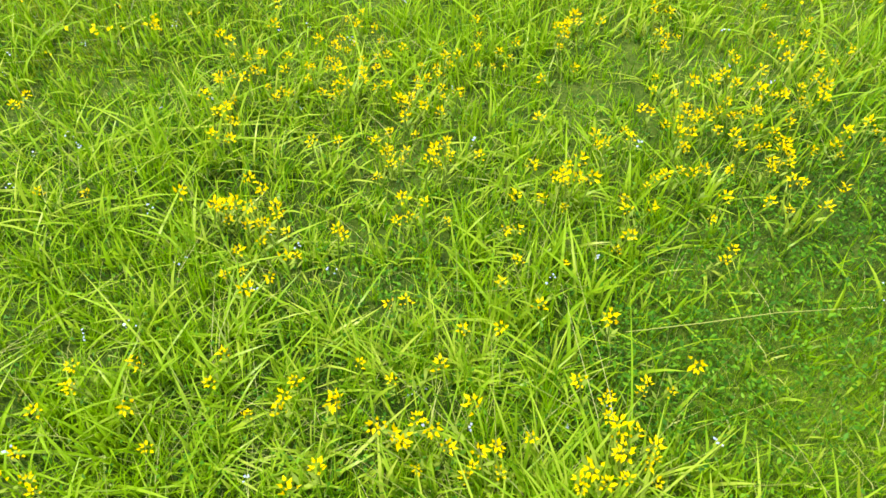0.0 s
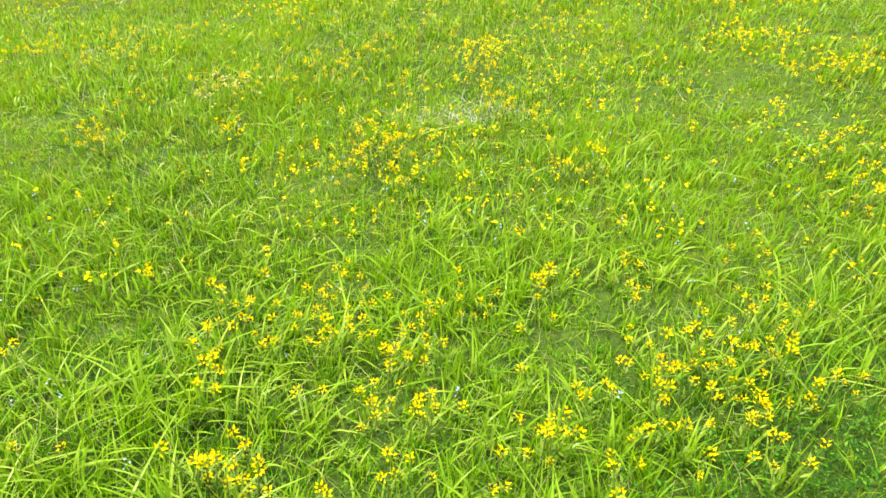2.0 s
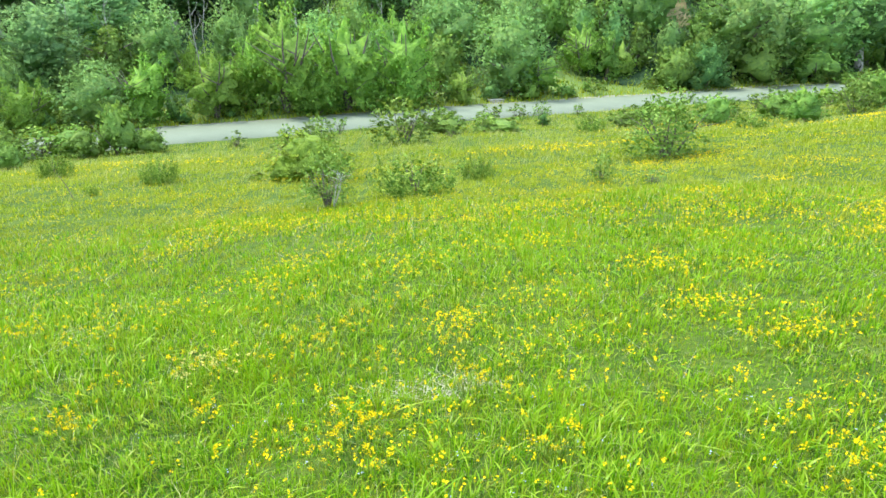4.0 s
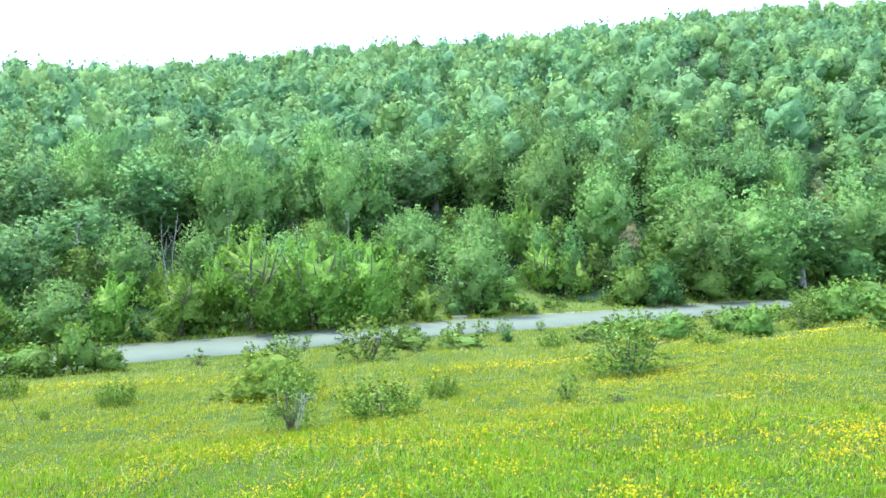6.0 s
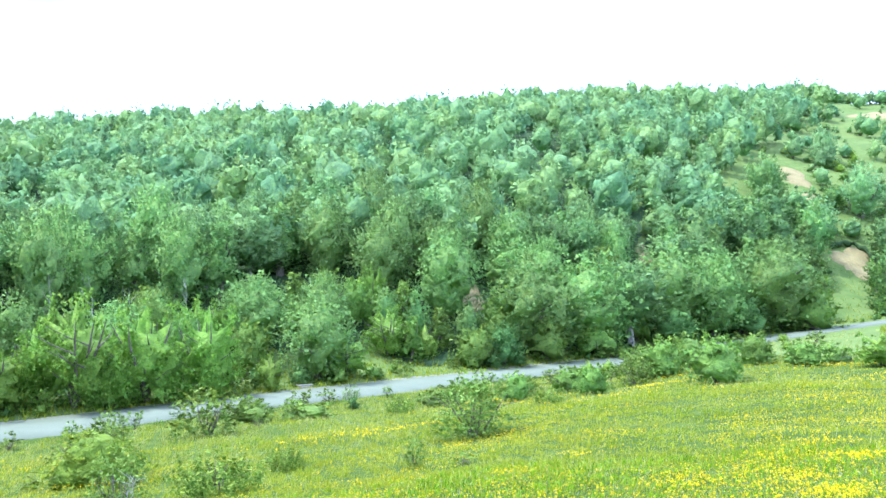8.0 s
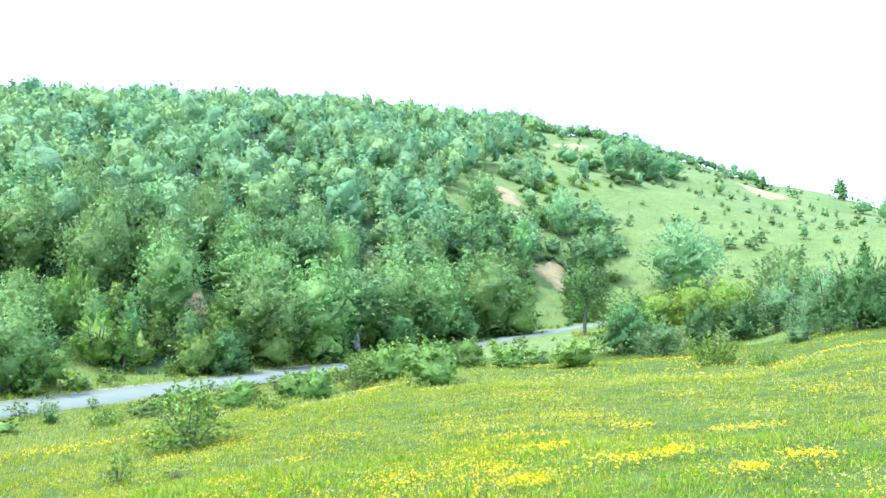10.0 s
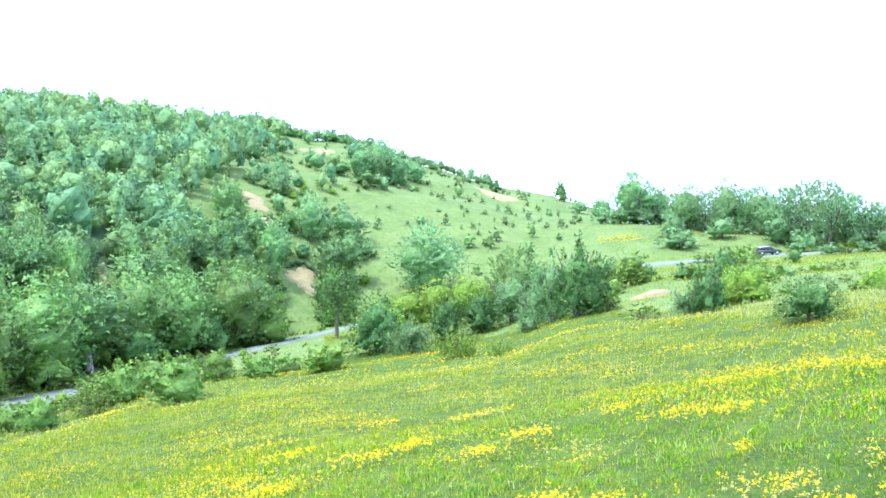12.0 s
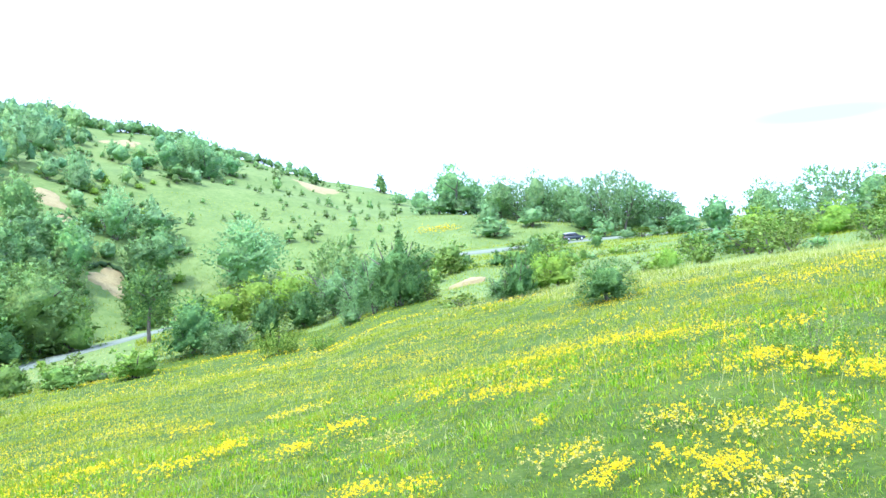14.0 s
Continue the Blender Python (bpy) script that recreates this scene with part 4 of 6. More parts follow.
# trees standing apart on the lower hillside
for kind, az, r, h, w in (
        ("broad", 41.0, 152.0, 9.0, 7.5), ("birch", 39.3, 126.7, 8.5, 10.4), ("grey", 46.9, 158.0, 9.0, 8.5), ("grey", 49.3, 163.0, 6.5, 10.5), ("young", 37.1, 129.3, 5.8, 6.7), ("slim", 34.4, 122.6, 6.4, 4.6), ("slim", 31.1, 118.3, 5.7, 4.0), ("broad", 42.6, 117.0, 8.0, 9.0), ("broad", 37.6, 102.7, 9.2, 10.7), ("young", 29.9, 91.6, 7.5, 8.2), ("broad", 25.7, 85.2, 8.3, 7.0), ("broad", 18.3, 78.2, 8.2, 7.6), ("bush", 22.4, 77.1, 4.6, 5.8), ("young", 15.3, 73.2, 4.4, 3.8), ("hazy_bush", 51.0, 157.0, 3.2, 4.2), ("birch", 35.3, 108.4, 7.3, 9.7), ("young", 40.8, 119.8, 7.1, 8.9),):
    grow(kind, az, r, h, w, "trees on the lower hillside")
for i in range(12):
    az = plant_rng.uniform(40, 45.5)
    r = plant_rng.uniform(land(3, az) + 34, 228)
    h = plant_rng.uniform(4.0, 7.5)
    grow(("grey", "birch", "hazy_bush", "broad")[plant_rng.integers(4)], az, r, h, h * plant_rng.uniform(0.8, 1.2), "trees on the lower hillside")
for i in range(70):
    az = plant_rng.uniform(40, 51)
    r = plant_rng.uniform(land(3, az) + 8, 200)
    h = plant_rng.uniform(0.9, 1.95)
    if not bare(az, r):
        scrub(("bush", "dark_bush", "hedge")[plant_rng.integers(3)], az, r, h, h * plant_rng.uniform(1.2, 2.2))
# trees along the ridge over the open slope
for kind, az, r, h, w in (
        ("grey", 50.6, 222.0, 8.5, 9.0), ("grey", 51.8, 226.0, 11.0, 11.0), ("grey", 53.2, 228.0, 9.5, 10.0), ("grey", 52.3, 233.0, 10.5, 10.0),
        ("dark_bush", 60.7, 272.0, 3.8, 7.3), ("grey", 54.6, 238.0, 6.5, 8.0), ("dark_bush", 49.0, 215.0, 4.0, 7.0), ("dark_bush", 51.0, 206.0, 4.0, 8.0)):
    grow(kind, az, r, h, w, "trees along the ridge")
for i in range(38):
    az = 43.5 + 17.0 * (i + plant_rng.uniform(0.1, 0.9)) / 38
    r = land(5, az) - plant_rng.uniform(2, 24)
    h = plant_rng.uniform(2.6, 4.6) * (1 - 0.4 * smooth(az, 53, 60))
    grow(("hazy_bush", "hazy_bush", "dark_bush", "grey")[plant_rng.integers(4)], az, r, h, h * plant_rng.uniform(1.2, 1.9), "trees along the ridge")
# junipers dotted over the open slope
for i in range(190):
    az = 43 + 24 * plant_rng.uniform()
    r2, r3 = land(3, az), land(5, az)
    r = r2 + 20 + (r3 - r2 - 25) * plant_rng.uniform() ** 0.8
    h = plant_rng.uniform(0.9, 2.2) * (1.6 if i % 7 == 0 else 1.0)
    grow("dot", az, r, h, h * plant_rng.uniform(0.8, 1.5), "junipers on the open slope")


def build_scrub():
    for kind, label in (("bush", "many small light green shrubs scattered over the slopes"), ("dark_bush", "many small dark green shrubs scattered over the slopes"),
                        ("hedge", "many small yellow-green shrubs scattered over the slopes"), ("sparse", "many small loose shrubs along the road and bank")):
        v, l, s = joined([q[:3] for q in SCRUB[kind]])
        ob = new("scrub", mesh_from("scrub", v, l, s, KINDS[kind][0][1].materials[0], normals=np.concatenate([q[3] for q in SCRUB[kind]])))
        tagged(ob, label, "scrub", kind="stuff")


build_scrub()


# ---- woods on the hill ----
def build_woods():
    rng = np.random.default_rng(21)
    protos = []
    for k in range(20):
        r = np.random.default_rng(100 + k)
        count, leaf = (400, 0.36) if k < 10 else (260, 0.42)
        shape = ("round", "round", "cone", "round", "round")[k % 5]
        balls = crown_balls(r, 6.0, (5.6, 5.0, 4.0, 5.8, 4.6)[k % 5], 0.7, shape, 20)
        *leafy, ln = crown_shoots(r, balls, count // 11, 7, leaf, 0.45, 0.7)
        *body, bn = crown_body(balls, np.array([0, 0, 3.0]), *((12, 9) if k < 10 else (9, 7)), 0.8, r)
        v, l, s = joined([leafy, body])
        protos.append((v, np.concatenate([ln, bn]), l))
    parts = [[], [], [], []]
    count, tries, stood = 0, 0, np.zeros((2000, 3))
    while count < 1800 and tries < 40000:
        tries += 1
        az = rng.uniform(-40, 68)
        r2, r3 = float(land(3, az)), float(land(5, az))
        u = rng.uniform(0, 1) ** 0.8
        r = r2 + 31 + u * (r3 + 8 - r2 - 31)
        s = rng.uniform(0.85, 1.55) * (1 + 0.15 * math.sin(az * 0.9) * math.cos(r * 0.05))
        limit = 38 + 8 * u + 1.5 * math.sin(r * 0.11)
        if az > limit:
            ridge = u > 0.86 and az < 62 and math.sin(az * 1.3) > -0.6
            if rng.uniform() > (0.8 if ridge else 0.35 * math.exp(-(az - limit) / 4)):
                continue
            s *= 0.75 if ridge else 0.7
        if bare(az, r):
            continue
        if u > 0.8:
            s *= 0.72
        x, y = r * math.sin(radians(az)), r * math.cos(radians(az))
        if count and ((stood[:count, 0] - x) ** 2 + (stood[:count, 1] - y) ** 2 < (1.35 * (s + stood[:count, 2])) ** 2).any():
            continue
        stood[count] = x, y, s
        v, nv, corners = protos[rng.integers(10) + (10 if r > 165 else 0)]
        t = rng.uniform(0, 6.28)
        c, sn = math.cos(t), math.sin(t)
        q = np.stack([v[:, 0] * c - v[:, 1] * sn, v[:, 0] * sn + v[:, 1] * c, v[:, 2] * rng.uniform(0.72, 1.05)], 1) * s + np.array([x, y, float(height(x, y))])
        nq = np.stack([nv[:, 0] * c - nv[:, 1] * sn, nv[:, 0] * sn + nv[:, 1] * c, nv[:, 2]], 1)
        parts[rng.choice(4, p=(0.33, 0.25, 0.22, 0.20))].append((q, nq, corners))
        count += 1
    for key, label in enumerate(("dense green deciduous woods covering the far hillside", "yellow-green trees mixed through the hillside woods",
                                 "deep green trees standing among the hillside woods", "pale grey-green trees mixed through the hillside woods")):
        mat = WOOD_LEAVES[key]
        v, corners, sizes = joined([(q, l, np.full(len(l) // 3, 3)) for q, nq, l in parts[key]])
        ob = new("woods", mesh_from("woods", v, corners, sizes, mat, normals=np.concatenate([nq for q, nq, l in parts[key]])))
        tagged(ob, label, "woods", kind="stuff")


build_woods()


# sheet of litter, coloured dark for the shade beneath the crowns
def build_wood_floor():
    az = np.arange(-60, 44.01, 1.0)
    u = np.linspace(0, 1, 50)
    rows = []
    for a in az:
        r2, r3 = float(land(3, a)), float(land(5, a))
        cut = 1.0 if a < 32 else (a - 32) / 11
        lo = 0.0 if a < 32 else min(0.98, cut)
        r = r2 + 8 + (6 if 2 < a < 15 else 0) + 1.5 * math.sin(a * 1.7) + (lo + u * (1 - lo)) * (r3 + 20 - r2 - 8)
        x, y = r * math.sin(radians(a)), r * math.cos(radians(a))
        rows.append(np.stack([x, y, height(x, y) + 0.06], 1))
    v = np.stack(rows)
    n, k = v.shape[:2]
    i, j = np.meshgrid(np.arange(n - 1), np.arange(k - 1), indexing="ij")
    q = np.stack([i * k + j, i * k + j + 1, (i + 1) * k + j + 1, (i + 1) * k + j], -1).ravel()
    ob = new("woodland_floor", mesh_from("woodland_floor", v.reshape(-1, 3), q, np.full(len(q) // 4, 4), M_SHADED_LITTER, True))
    tagged(ob, "leaf litter under the hillside trees, coloured dark for their shade", "ground", kind="structure")


build_wood_floor()


# ---- bare earth ----
def earth_scar(az, r, length, wide, seed, label, lip=0.0):
    """An irregular bank of bare earth lying over the slope."""
    rng = np.random.default_rng(seed)
    x0, y0, _ = spot(az, r)
    a = radians(az)
    n, rings = 26, 6
    wob = 1 + 0.22 * np.sin(np.arange(n) * 2 * np.pi / n * 3 + rng.uniform(0, 6)) + rng.normal(0, 0.10, n)
    v = []
    for k in range(rings + 1):
        f = k / rings
        for j in range(n):
            t = 2 * math.pi * j / n
            u, w = math.cos(t) * wide * 0.5 * f * wob[j], math.sin(t) * length * 0.5 * f * wob[j]
            x, y = x0 + u * math.cos(a) + w * math.sin(a), y0 - u * math.sin(a) + w * math.cos(a)
            lump = 0.35 * (1 - f * f) + 0.12 * math.sin(u * 1.7 + seed) * math.cos(w * 1.3) * (1 - f)
            v.append((x, y, float(height(x, y)) + (lump + 0.12 if k < rings else -0.15)))
    loops = []
    for k in range(rings):
        for j in range(n):
            j2 = (j + 1) % n
            loops += [k * n + j, (k + 1) * n + j, (k + 1) * n + j2, k * n + j2]
    ob = new("earth_bank", mesh_from("earth_bank", v, loops, np.full(len(loops) // 4, 4), M_SAND, True))
    tagged(ob, label, "bare earth", "earth banks on the hillside")
    if lip:
        # dark tube along the upper edge for overhanging turf and its shadow
        rim = []
        for j in range(15):
            t = math.pi * (0.12 + 0.76 * j / 14)
            u, w = math.cos(t) * wide * 0.52, math.sin(t) * length * 0.5
            x, y = x0 + u * math.cos(a) + w * math.sin(a), y0 - u * math.sin(a) + w * math.cos(a)
            rim.append((x, y, float(height(x, y)) + lip * (0.9 + 0.3 * math.sin(j * 2.1))))
        turf = new("turf_shadow_rim", mesh_from("turf_shadow_rim", *tube(rim, [lip * (0.55 + 0.2 * math.sin(j * 1.7)) for j in range(15)], 6), M_SHADED_LITTER, True))
        turf.parent = ob
        tagged(turf, "dark turf rim, coloured for the shadow under the overhang")


for i, (az, r, length, wide) in enumerate(((42.4, 170.0, 10.0, 10.5), (43.9, 158.0, 10.0, 7.5), (46.4, 140.0, 10.0, 7.5), (32.9, 114.0, 8.0, 3.2), (20.3, 85.0, 8.0, 3.0), (47.5, 250.0, 16.0, 15.0), (60.9, 256.0, 14.0, 17.0), (72.3, 60.0, 4.6, 3.5))):
    earth_scar(az, r, length, wide * 0.85, 300 + i, "bare sandy earth bank showing through the green slope", 0.75 if i == 2 else 0.3 if i == 1 else 0.0)


# ---- grass ----
def sector(rng, n, r0, r1, a0, a1, power=2.0):
    """Places in a ring sector; power 2 spreads them evenly over the ground, less crowds them inward."""
    r = (rng.uniform(0, 1, n) * (r1 ** power - r0 ** power) + r0 ** power) ** (1 / power)
    a = np.radians(rng.uniform(a0, a1, n))
    return r * np.sin(a), r * np.cos(a)


def tufted(x, y, rng, pull, cell):
    """Draws places together into tufts."""
    cx, cy = (np.floor(x / cell) + 0.5) * cell, (np.floor(y / cell) + 0.5) * cell
    jx, jy = np.sin(cx * 91.7 + cy * 47.3) * cell * 0.45, np.sin(cx * 35.1 - cy * 73.9) * cell * 0.45
    k = pull * rng.uniform(0, 1, len(x))
    return x + (cx + jx - x) * k, y + (cy + jy - y) * k


def flow(x, y):
    """The way the grass leans, changing slowly over the meadow."""
    return 0.9 * np.sin(x * 1.3 + 0.4) + 0.8 * np.cos(y * 1.1 - 0.6) + 0.35 * np.sin(4.1 * x + 3.3 * y)


def lush(x, y):
    """How tall the grass stands over tussocks and hollows: about 0.45 to 1.5."""
    q = np.sin(2.3 * x + 1.1 * np.sin(1.7 * y)) * np.cos(2.0 * y - 0.8 * x) + 0.7 * np.sin(5.3 * x - 2.9 * y + 0.6) * np.sin(3.7 * y + 1.9 * x)
    q = q + 0.6 * np.sin(0.83 * x - 0.4) * np.sin(0.71 * y + 1.2) + 0.4 * np.sin(9.7 * x + 4.1 * y) * np.cos(8.3 * y - 3.0 * x)
    return np.clip(0.95 + 0.33 * q, 0.42, 1.55)


def herb_patch(x, y):
    """Where low broad-leaved herbs outgrow the grass: 0 to 1."""
    spots = ((0.85, 0.98, 0.34), (0.45, 0.72, 0.22), (1.2, 1.2, 0.3), (-0.1, 1.0, 0.12))
    return np.clip(sum(np.exp(-((x - a) ** 2 + (y - c) ** 2) / (s * s)) for a, c, s in spots), 0, 1)


def short_grass(x, y):
    """Where the grass stays short and fine like a lawn: 0 to 1."""
    return np.exp(-((x - 0.78) / 0.34) ** 2 - ((y - 0.58) / 0.2) ** 2)


def build_herbs():
    rng = np.random.default_rng(17)
    x, y = sector(rng, 170000, 0.3, 4.6, -60, 60, 1.3)
    keep = (np.abs(x) < 0.8 + 0.58 * y) & (rng.uniform(0, 1, len(x)) < 0.16 + 0.84 * herb_patch(x, y))
    x, y = tufted(x[keep], y[keep], rng, 0.5, 0.09)
    p = np.stack([x, y, height(x, y) + rng.uniform(0.005, 0.085, len(x))], 1)
    ob = new("low_herbs", mesh_from("low_herbs", *leaves(p, np.tile([0, 0, 1.0], (len(x), 1)), rng.uniform(0.007, 0.015, len(x)), rng, 0.5, 0.6), M_HERB))
    tagged(ob, "low dark green clover and small-leaved herbs in the grass", "herbs", kind="stuff")


build_herbs()


def build_grass():
    rng = np.random.default_rng(11)
    # blades thin out and coarsen gradually with distance: places, reach, crowding, height, width, segments, tuft size and pull, bend
    near_layers = (
        ("dense fine undergrowth, coloured dark as the shade between blades", M_GRASS_LOW, 150000, 0.25, 8.0, 0.8, 0.03, 0.10, 0.0020, 0.0046, 1, 0.08, 0.4, 0.30),
        ("lush green meadow grass with fine bent blades", M_GRASS, 78000, 0.25, 9.0, 0.95, 0.06, 0.155, 0.0026, 0.0066, 2, 0.13, 0.6, 0.24),
        ("arching yellow-green blades standing over the grass", M_GRASS_WIDE, 16000, 0.25, 8.0, 0.9, 0.08, 0.19, 0.0055, 0.0120, 4, 0.20, 0.8, 0.30),
        ("thin pale stalks lying through the grass", M_HAY, 3500, 0.3, 6.0, 1.0, 0.08, 0.20, 0.0014, 0.0026, 2, 0.3, 0.3, 0.55))
    slope_layers = (
        ("green meadow grass on the slope", M_GRASS_SLOPE, 270000, 2.2, 15, 1.0, 0.04, 0.11, 0.0011, 0.0024, 1, 0.28, 0.5, 0.30),
        ("long tufts of grass on the near slope", M_GRASS, 52000, 2.2, 14, 1.0, 0.07, 0.15, 0.0013, 0.0026, 2, 0.36, 0.8, 0.24),
        ("undergrowth of the slope, coloured dark as the shade between blades", M_GRASS_LOW, 80000, 2.2, 12, 1.0, 0.03, 0.07, 0.0014, 0.0030, 1, 0.2, 0.3, 0.4),
        ("thin dry stalks through the grass of the slope", M_STRAW, 15000, 2.5, 15, 1.0, 0.06, 0.15, 0.0006, 0.0012, 1, 0.3, 0.3, 0.8),
        ("green meadow grass farther down the slope", M_GRASS_MID, 150000, 12, 31, 1.2, 0.06, 0.17, 0.0018, 0.0036, 1, 0.7, 0.5, 0.32),
        ("rough grass near the road", M_GRASS_MID, 90000, 27, 66, 1.3, 0.10, 0.24, 0.0018, 0.0034, 1, 1.6, 0.4, 0.3))
    for label, mat, n, r0, r1, power, h0, h1, w0, w1, segs, cell, pull, bend in near_layers + slope_layers:
        near = r0 < 1
        x, y = sector(rng, n * (2 if near else 1), r0, r1, *((-70, 70) if near else (-37, 107)), power)
        if near:
            wedge = np.abs(x) < (0.8 + 0.58 * y) * rng.normal(1.0, 0.10, len(x))
            x, y = x[wedge][:n], y[wedge][:n]
        x, y = tufted(x, y, rng, pull, cell)
        az, r = np.degrees(np.arctan2(x, y)), np.hypot(x, y)
        inside = (r < land(1, az) * 1.15) | ((az < 32) & (r < land(3, az) - 2.7))
        if near:
            # low herbs crowd out the tall grass here and there
            inside &= rng.uniform(0, 1, len(x)) > (0.8 if h1 > 0.13 else 0.2) * herb_patch(x, y)
            if mat is M_GRASS_WIDE:
                inside &= rng.uniform(0, 1, len(x)) > 0.85 * short_grass(x, y)
        x, y, az, r = x[inside], y[inside], az[inside], r[inside]
        n = len(x)
        h = rng.uniform(h0, h1, n) * lush(x, y) * (1 - 0.35 * smooth(az, 25, 60)) * (1 - (0.4 * smooth(r, 1.6, 4.5) if near else 0))
        if near:
            h = h * (1 - 0.55 * short_grass(x, y))
        wide = rng.uniform(w0, w1, n) * (0.85 + 0.15 * r if near else 0.9 * r ** 0.9)
        ob = blades("grass", x, y, h, wide, rng.gamma(2.2, bend, n), rng, mat, segs, heading=flow(x, y) + rng.normal(0, 1.8, n))
        tagged(ob, label, "grass", kind="stuff")
    x, y = sector(rng, 60000, 0.3, 13, 0, 360)
    around = (np.abs(x) > 0.55 + 0.58 * y) & ((np.hypot(x, y) > 3.0) | (rng.uniform(0, 1, len(x)) < 0.9)) & ((x < 0.4) | (np.hypot(x, y) < 4))
    x, y = tufted(x[around], y[around], rng, 0.5, 0.2)
    ob = blades("grass", x, y, rng.uniform(0.06, 0.16, len(x)), rng.uniform(0.008, 0.02, len(x)), rng.gamma(2, 0.25, len(x)), rng, M_GRASS_MID, 1, heading=flow(x, y) + rng.normal(0, 1.1, len(x)))
    tagged(ob, "green meadow grass on the slope above", "grass", kind="stuff")
    # short fine grass where the meadow stays low
    n = 26000
    x, y = 0.80 + rng.normal(0, 0.30, n), 0.62 + rng.normal(0, 0.20, n)
    ob = blades("grass", x, y, rng.uniform(0.02, 0.06, n), rng.uniform(0.0011, 0.0024, n), rng.gamma(2.2, 0.3, n), rng, M_GRASS, 1, heading=flow(x, y) + rng.normal(0, 2.0, n))
    tagged(ob, "short fine green grass like a lawn", "grass", kind="stuff")
    # matted dead straw
    for px, py, wide, n in ((0.2, 4.03, 0.12, 420), (0.5, 4.05, 0.06, 120)):
        x, y = px + rng.normal(0, wide * 1.5, n), py + rng.normal(0, wide, n)
        ob = blades("dead_straw", x, y, rng.uniform(0.03, 0.07, n), rng.uniform(0.004, 0.008, n), rng.gamma(6, 0.3, n), rng, M_STRAW, 2)
        tagged(ob, "matted pale dead straw lying in the grass", "grass", kind="stuff")
    x, y = sector(rng, 10000, 7.0, 34, -37, 107)
    ob = blades("grass", x, y, rng.uniform(0.16, 0.34, len(x)), rng.uniform(0.6, 1.2, len(x)) * (0.003 + 0.0007 * np.hypot(x, y)), rng.gamma(2, 0.25, len(x)), rng, M_HAY, 1, heading=flow(x, y))
    tagged(ob, "pale dry seed stalks standing over the meadow grass", "grass", kind="stuff")
    az = rng.uniform(-32, 47, 22000)
    near, far = land(1, az) * 0.55, land(3, az) - 3.2
    r = near + (far - near) * rng.uniform(0, 1, len(az)) ** 0.8
    x, y = tufted(r * np.sin(np.radians(az)), r * np.cos(np.radians(az)), rng, 0.6, 0.8)
    ob = blades("grass", x, y, rng.uniform(0.14, 0.42, len(x)), rng.uniform(0.6, 1.2, len(x)) * 0.0008 * r, rng.gamma(2, 0.25, len(x)), rng, M_HAY, 1, heading=flow(x, y))
    tagged(ob, "tall pale straw-green grass at the foot of the meadow", "grass", kind="stuff")
    az = rng.uniform(70, 106, 5000)
    r = land(1, az) * rng.uniform(0.86, 1.2, len(az))
    x, y = r * np.sin(np.radians(az)), r * np.cos(np.radians(az))
    ob = blades("grass", x, y, rng.uniform(0.2, 0.42, len(x)), rng.uniform(0.012, 0.026, len(x)), rng.gamma(2, 0.3, len(x)), rng, M_HAY, 1, heading=flow(x, y))
    tagged(ob, "tall pale grass along the upper edge of the meadow", "grass", kind="stuff")
    # verge and bank beyond the road, and the open hillside
    az = rng.uniform(-45, 108, 70000)
    r = land(3, az) + 2.6 + 5.5 * smooth(az, 30, 50) + rng.uniform(0, 1, 70000) ** 1.5 * 70
    x, y = r * np.sin(np.radians(az)), r * np.cos(np.radians(az))
    ob = blades("grass", x, y, rng.uniform(0.2, 0.6, len(x)), rng.uniform(0.06, 0.16, len(x)), rng.gamma(2, 0.3, len(x)), rng, M_GRASS_MID, 1)
    tagged(ob, "long rough grass on the verge beyond the road", "grass", kind="stuff")
    az = rng.uniform(48, 108, 50000)
    r0, r1 = land(1, az) * 1.05, land(3, az) - 8.5
    r = r0 + (r1 - r0) * rng.uniform(0, 1, len(az))
    x, y = r * np.sin(np.radians(az)), r * np.cos(np.radians(az))
    ob = blades("grass", x, y, rng.uniform(0.5, 1.0, len(x)) * (0.12 + 0.004 * r), rng.uniform(0.6, 1.3, len(x)) * 0.0009 * r, rng.gamma(2, 0.3, len(x)), rng, M_GRASS_MID, 1)
    tagged(ob, "long rough grass between the meadow and the road", "grass", kind="stuff")


build_grass()


# ---- flowers ----
def blossom_mesh(seed, size):
    """A head of small pea-like flowers: folded petals in a loose spike."""
    rng = np.random.default_rng(seed)
    n = 9
    u = np.linspace(0, 1, n)
    t = np.arange(n) * 2.4 + rng.uniform(0, 6)
    reach = size * (0.58 - 0.34 * u) * rng.uniform(0.6, 1.25, n)
    pts = np.stack([np.cos(t) * reach, np.sin(t) * reach, size * (0.75 * u - 0.2)], 1)
    v, l, s = [], [], []
    for i in range(n):
        out = Vector((math.cos(t[i]), math.sin(t[i]), 0.55)).normalized()
        side = out.cross(Vector((0, 0, 1))).normalized()
        up = side.cross(out)
        c, k = Vector(pts[i]), size * rng.uniform(0.24, 0.44)
        b = len(v)
        v += [tuple(c - out * k * 0.4), tuple(c + side * k * 0.40 + up * k * 0.15), tuple(c + out * k * 0.95 + up * k * 0.1), tuple(c - side * k * 0.40 + up * k * 0.15), tuple(c + up * k * 0.55 + out * k * 0.1)]
        l += [b, b + 1, b + 2, b, b + 2, b + 3, b + 1, b + 4, b + 3]
        s += [3, 3, 3]
    return mesh_from("blossom", v, l, s, M_PETAL)


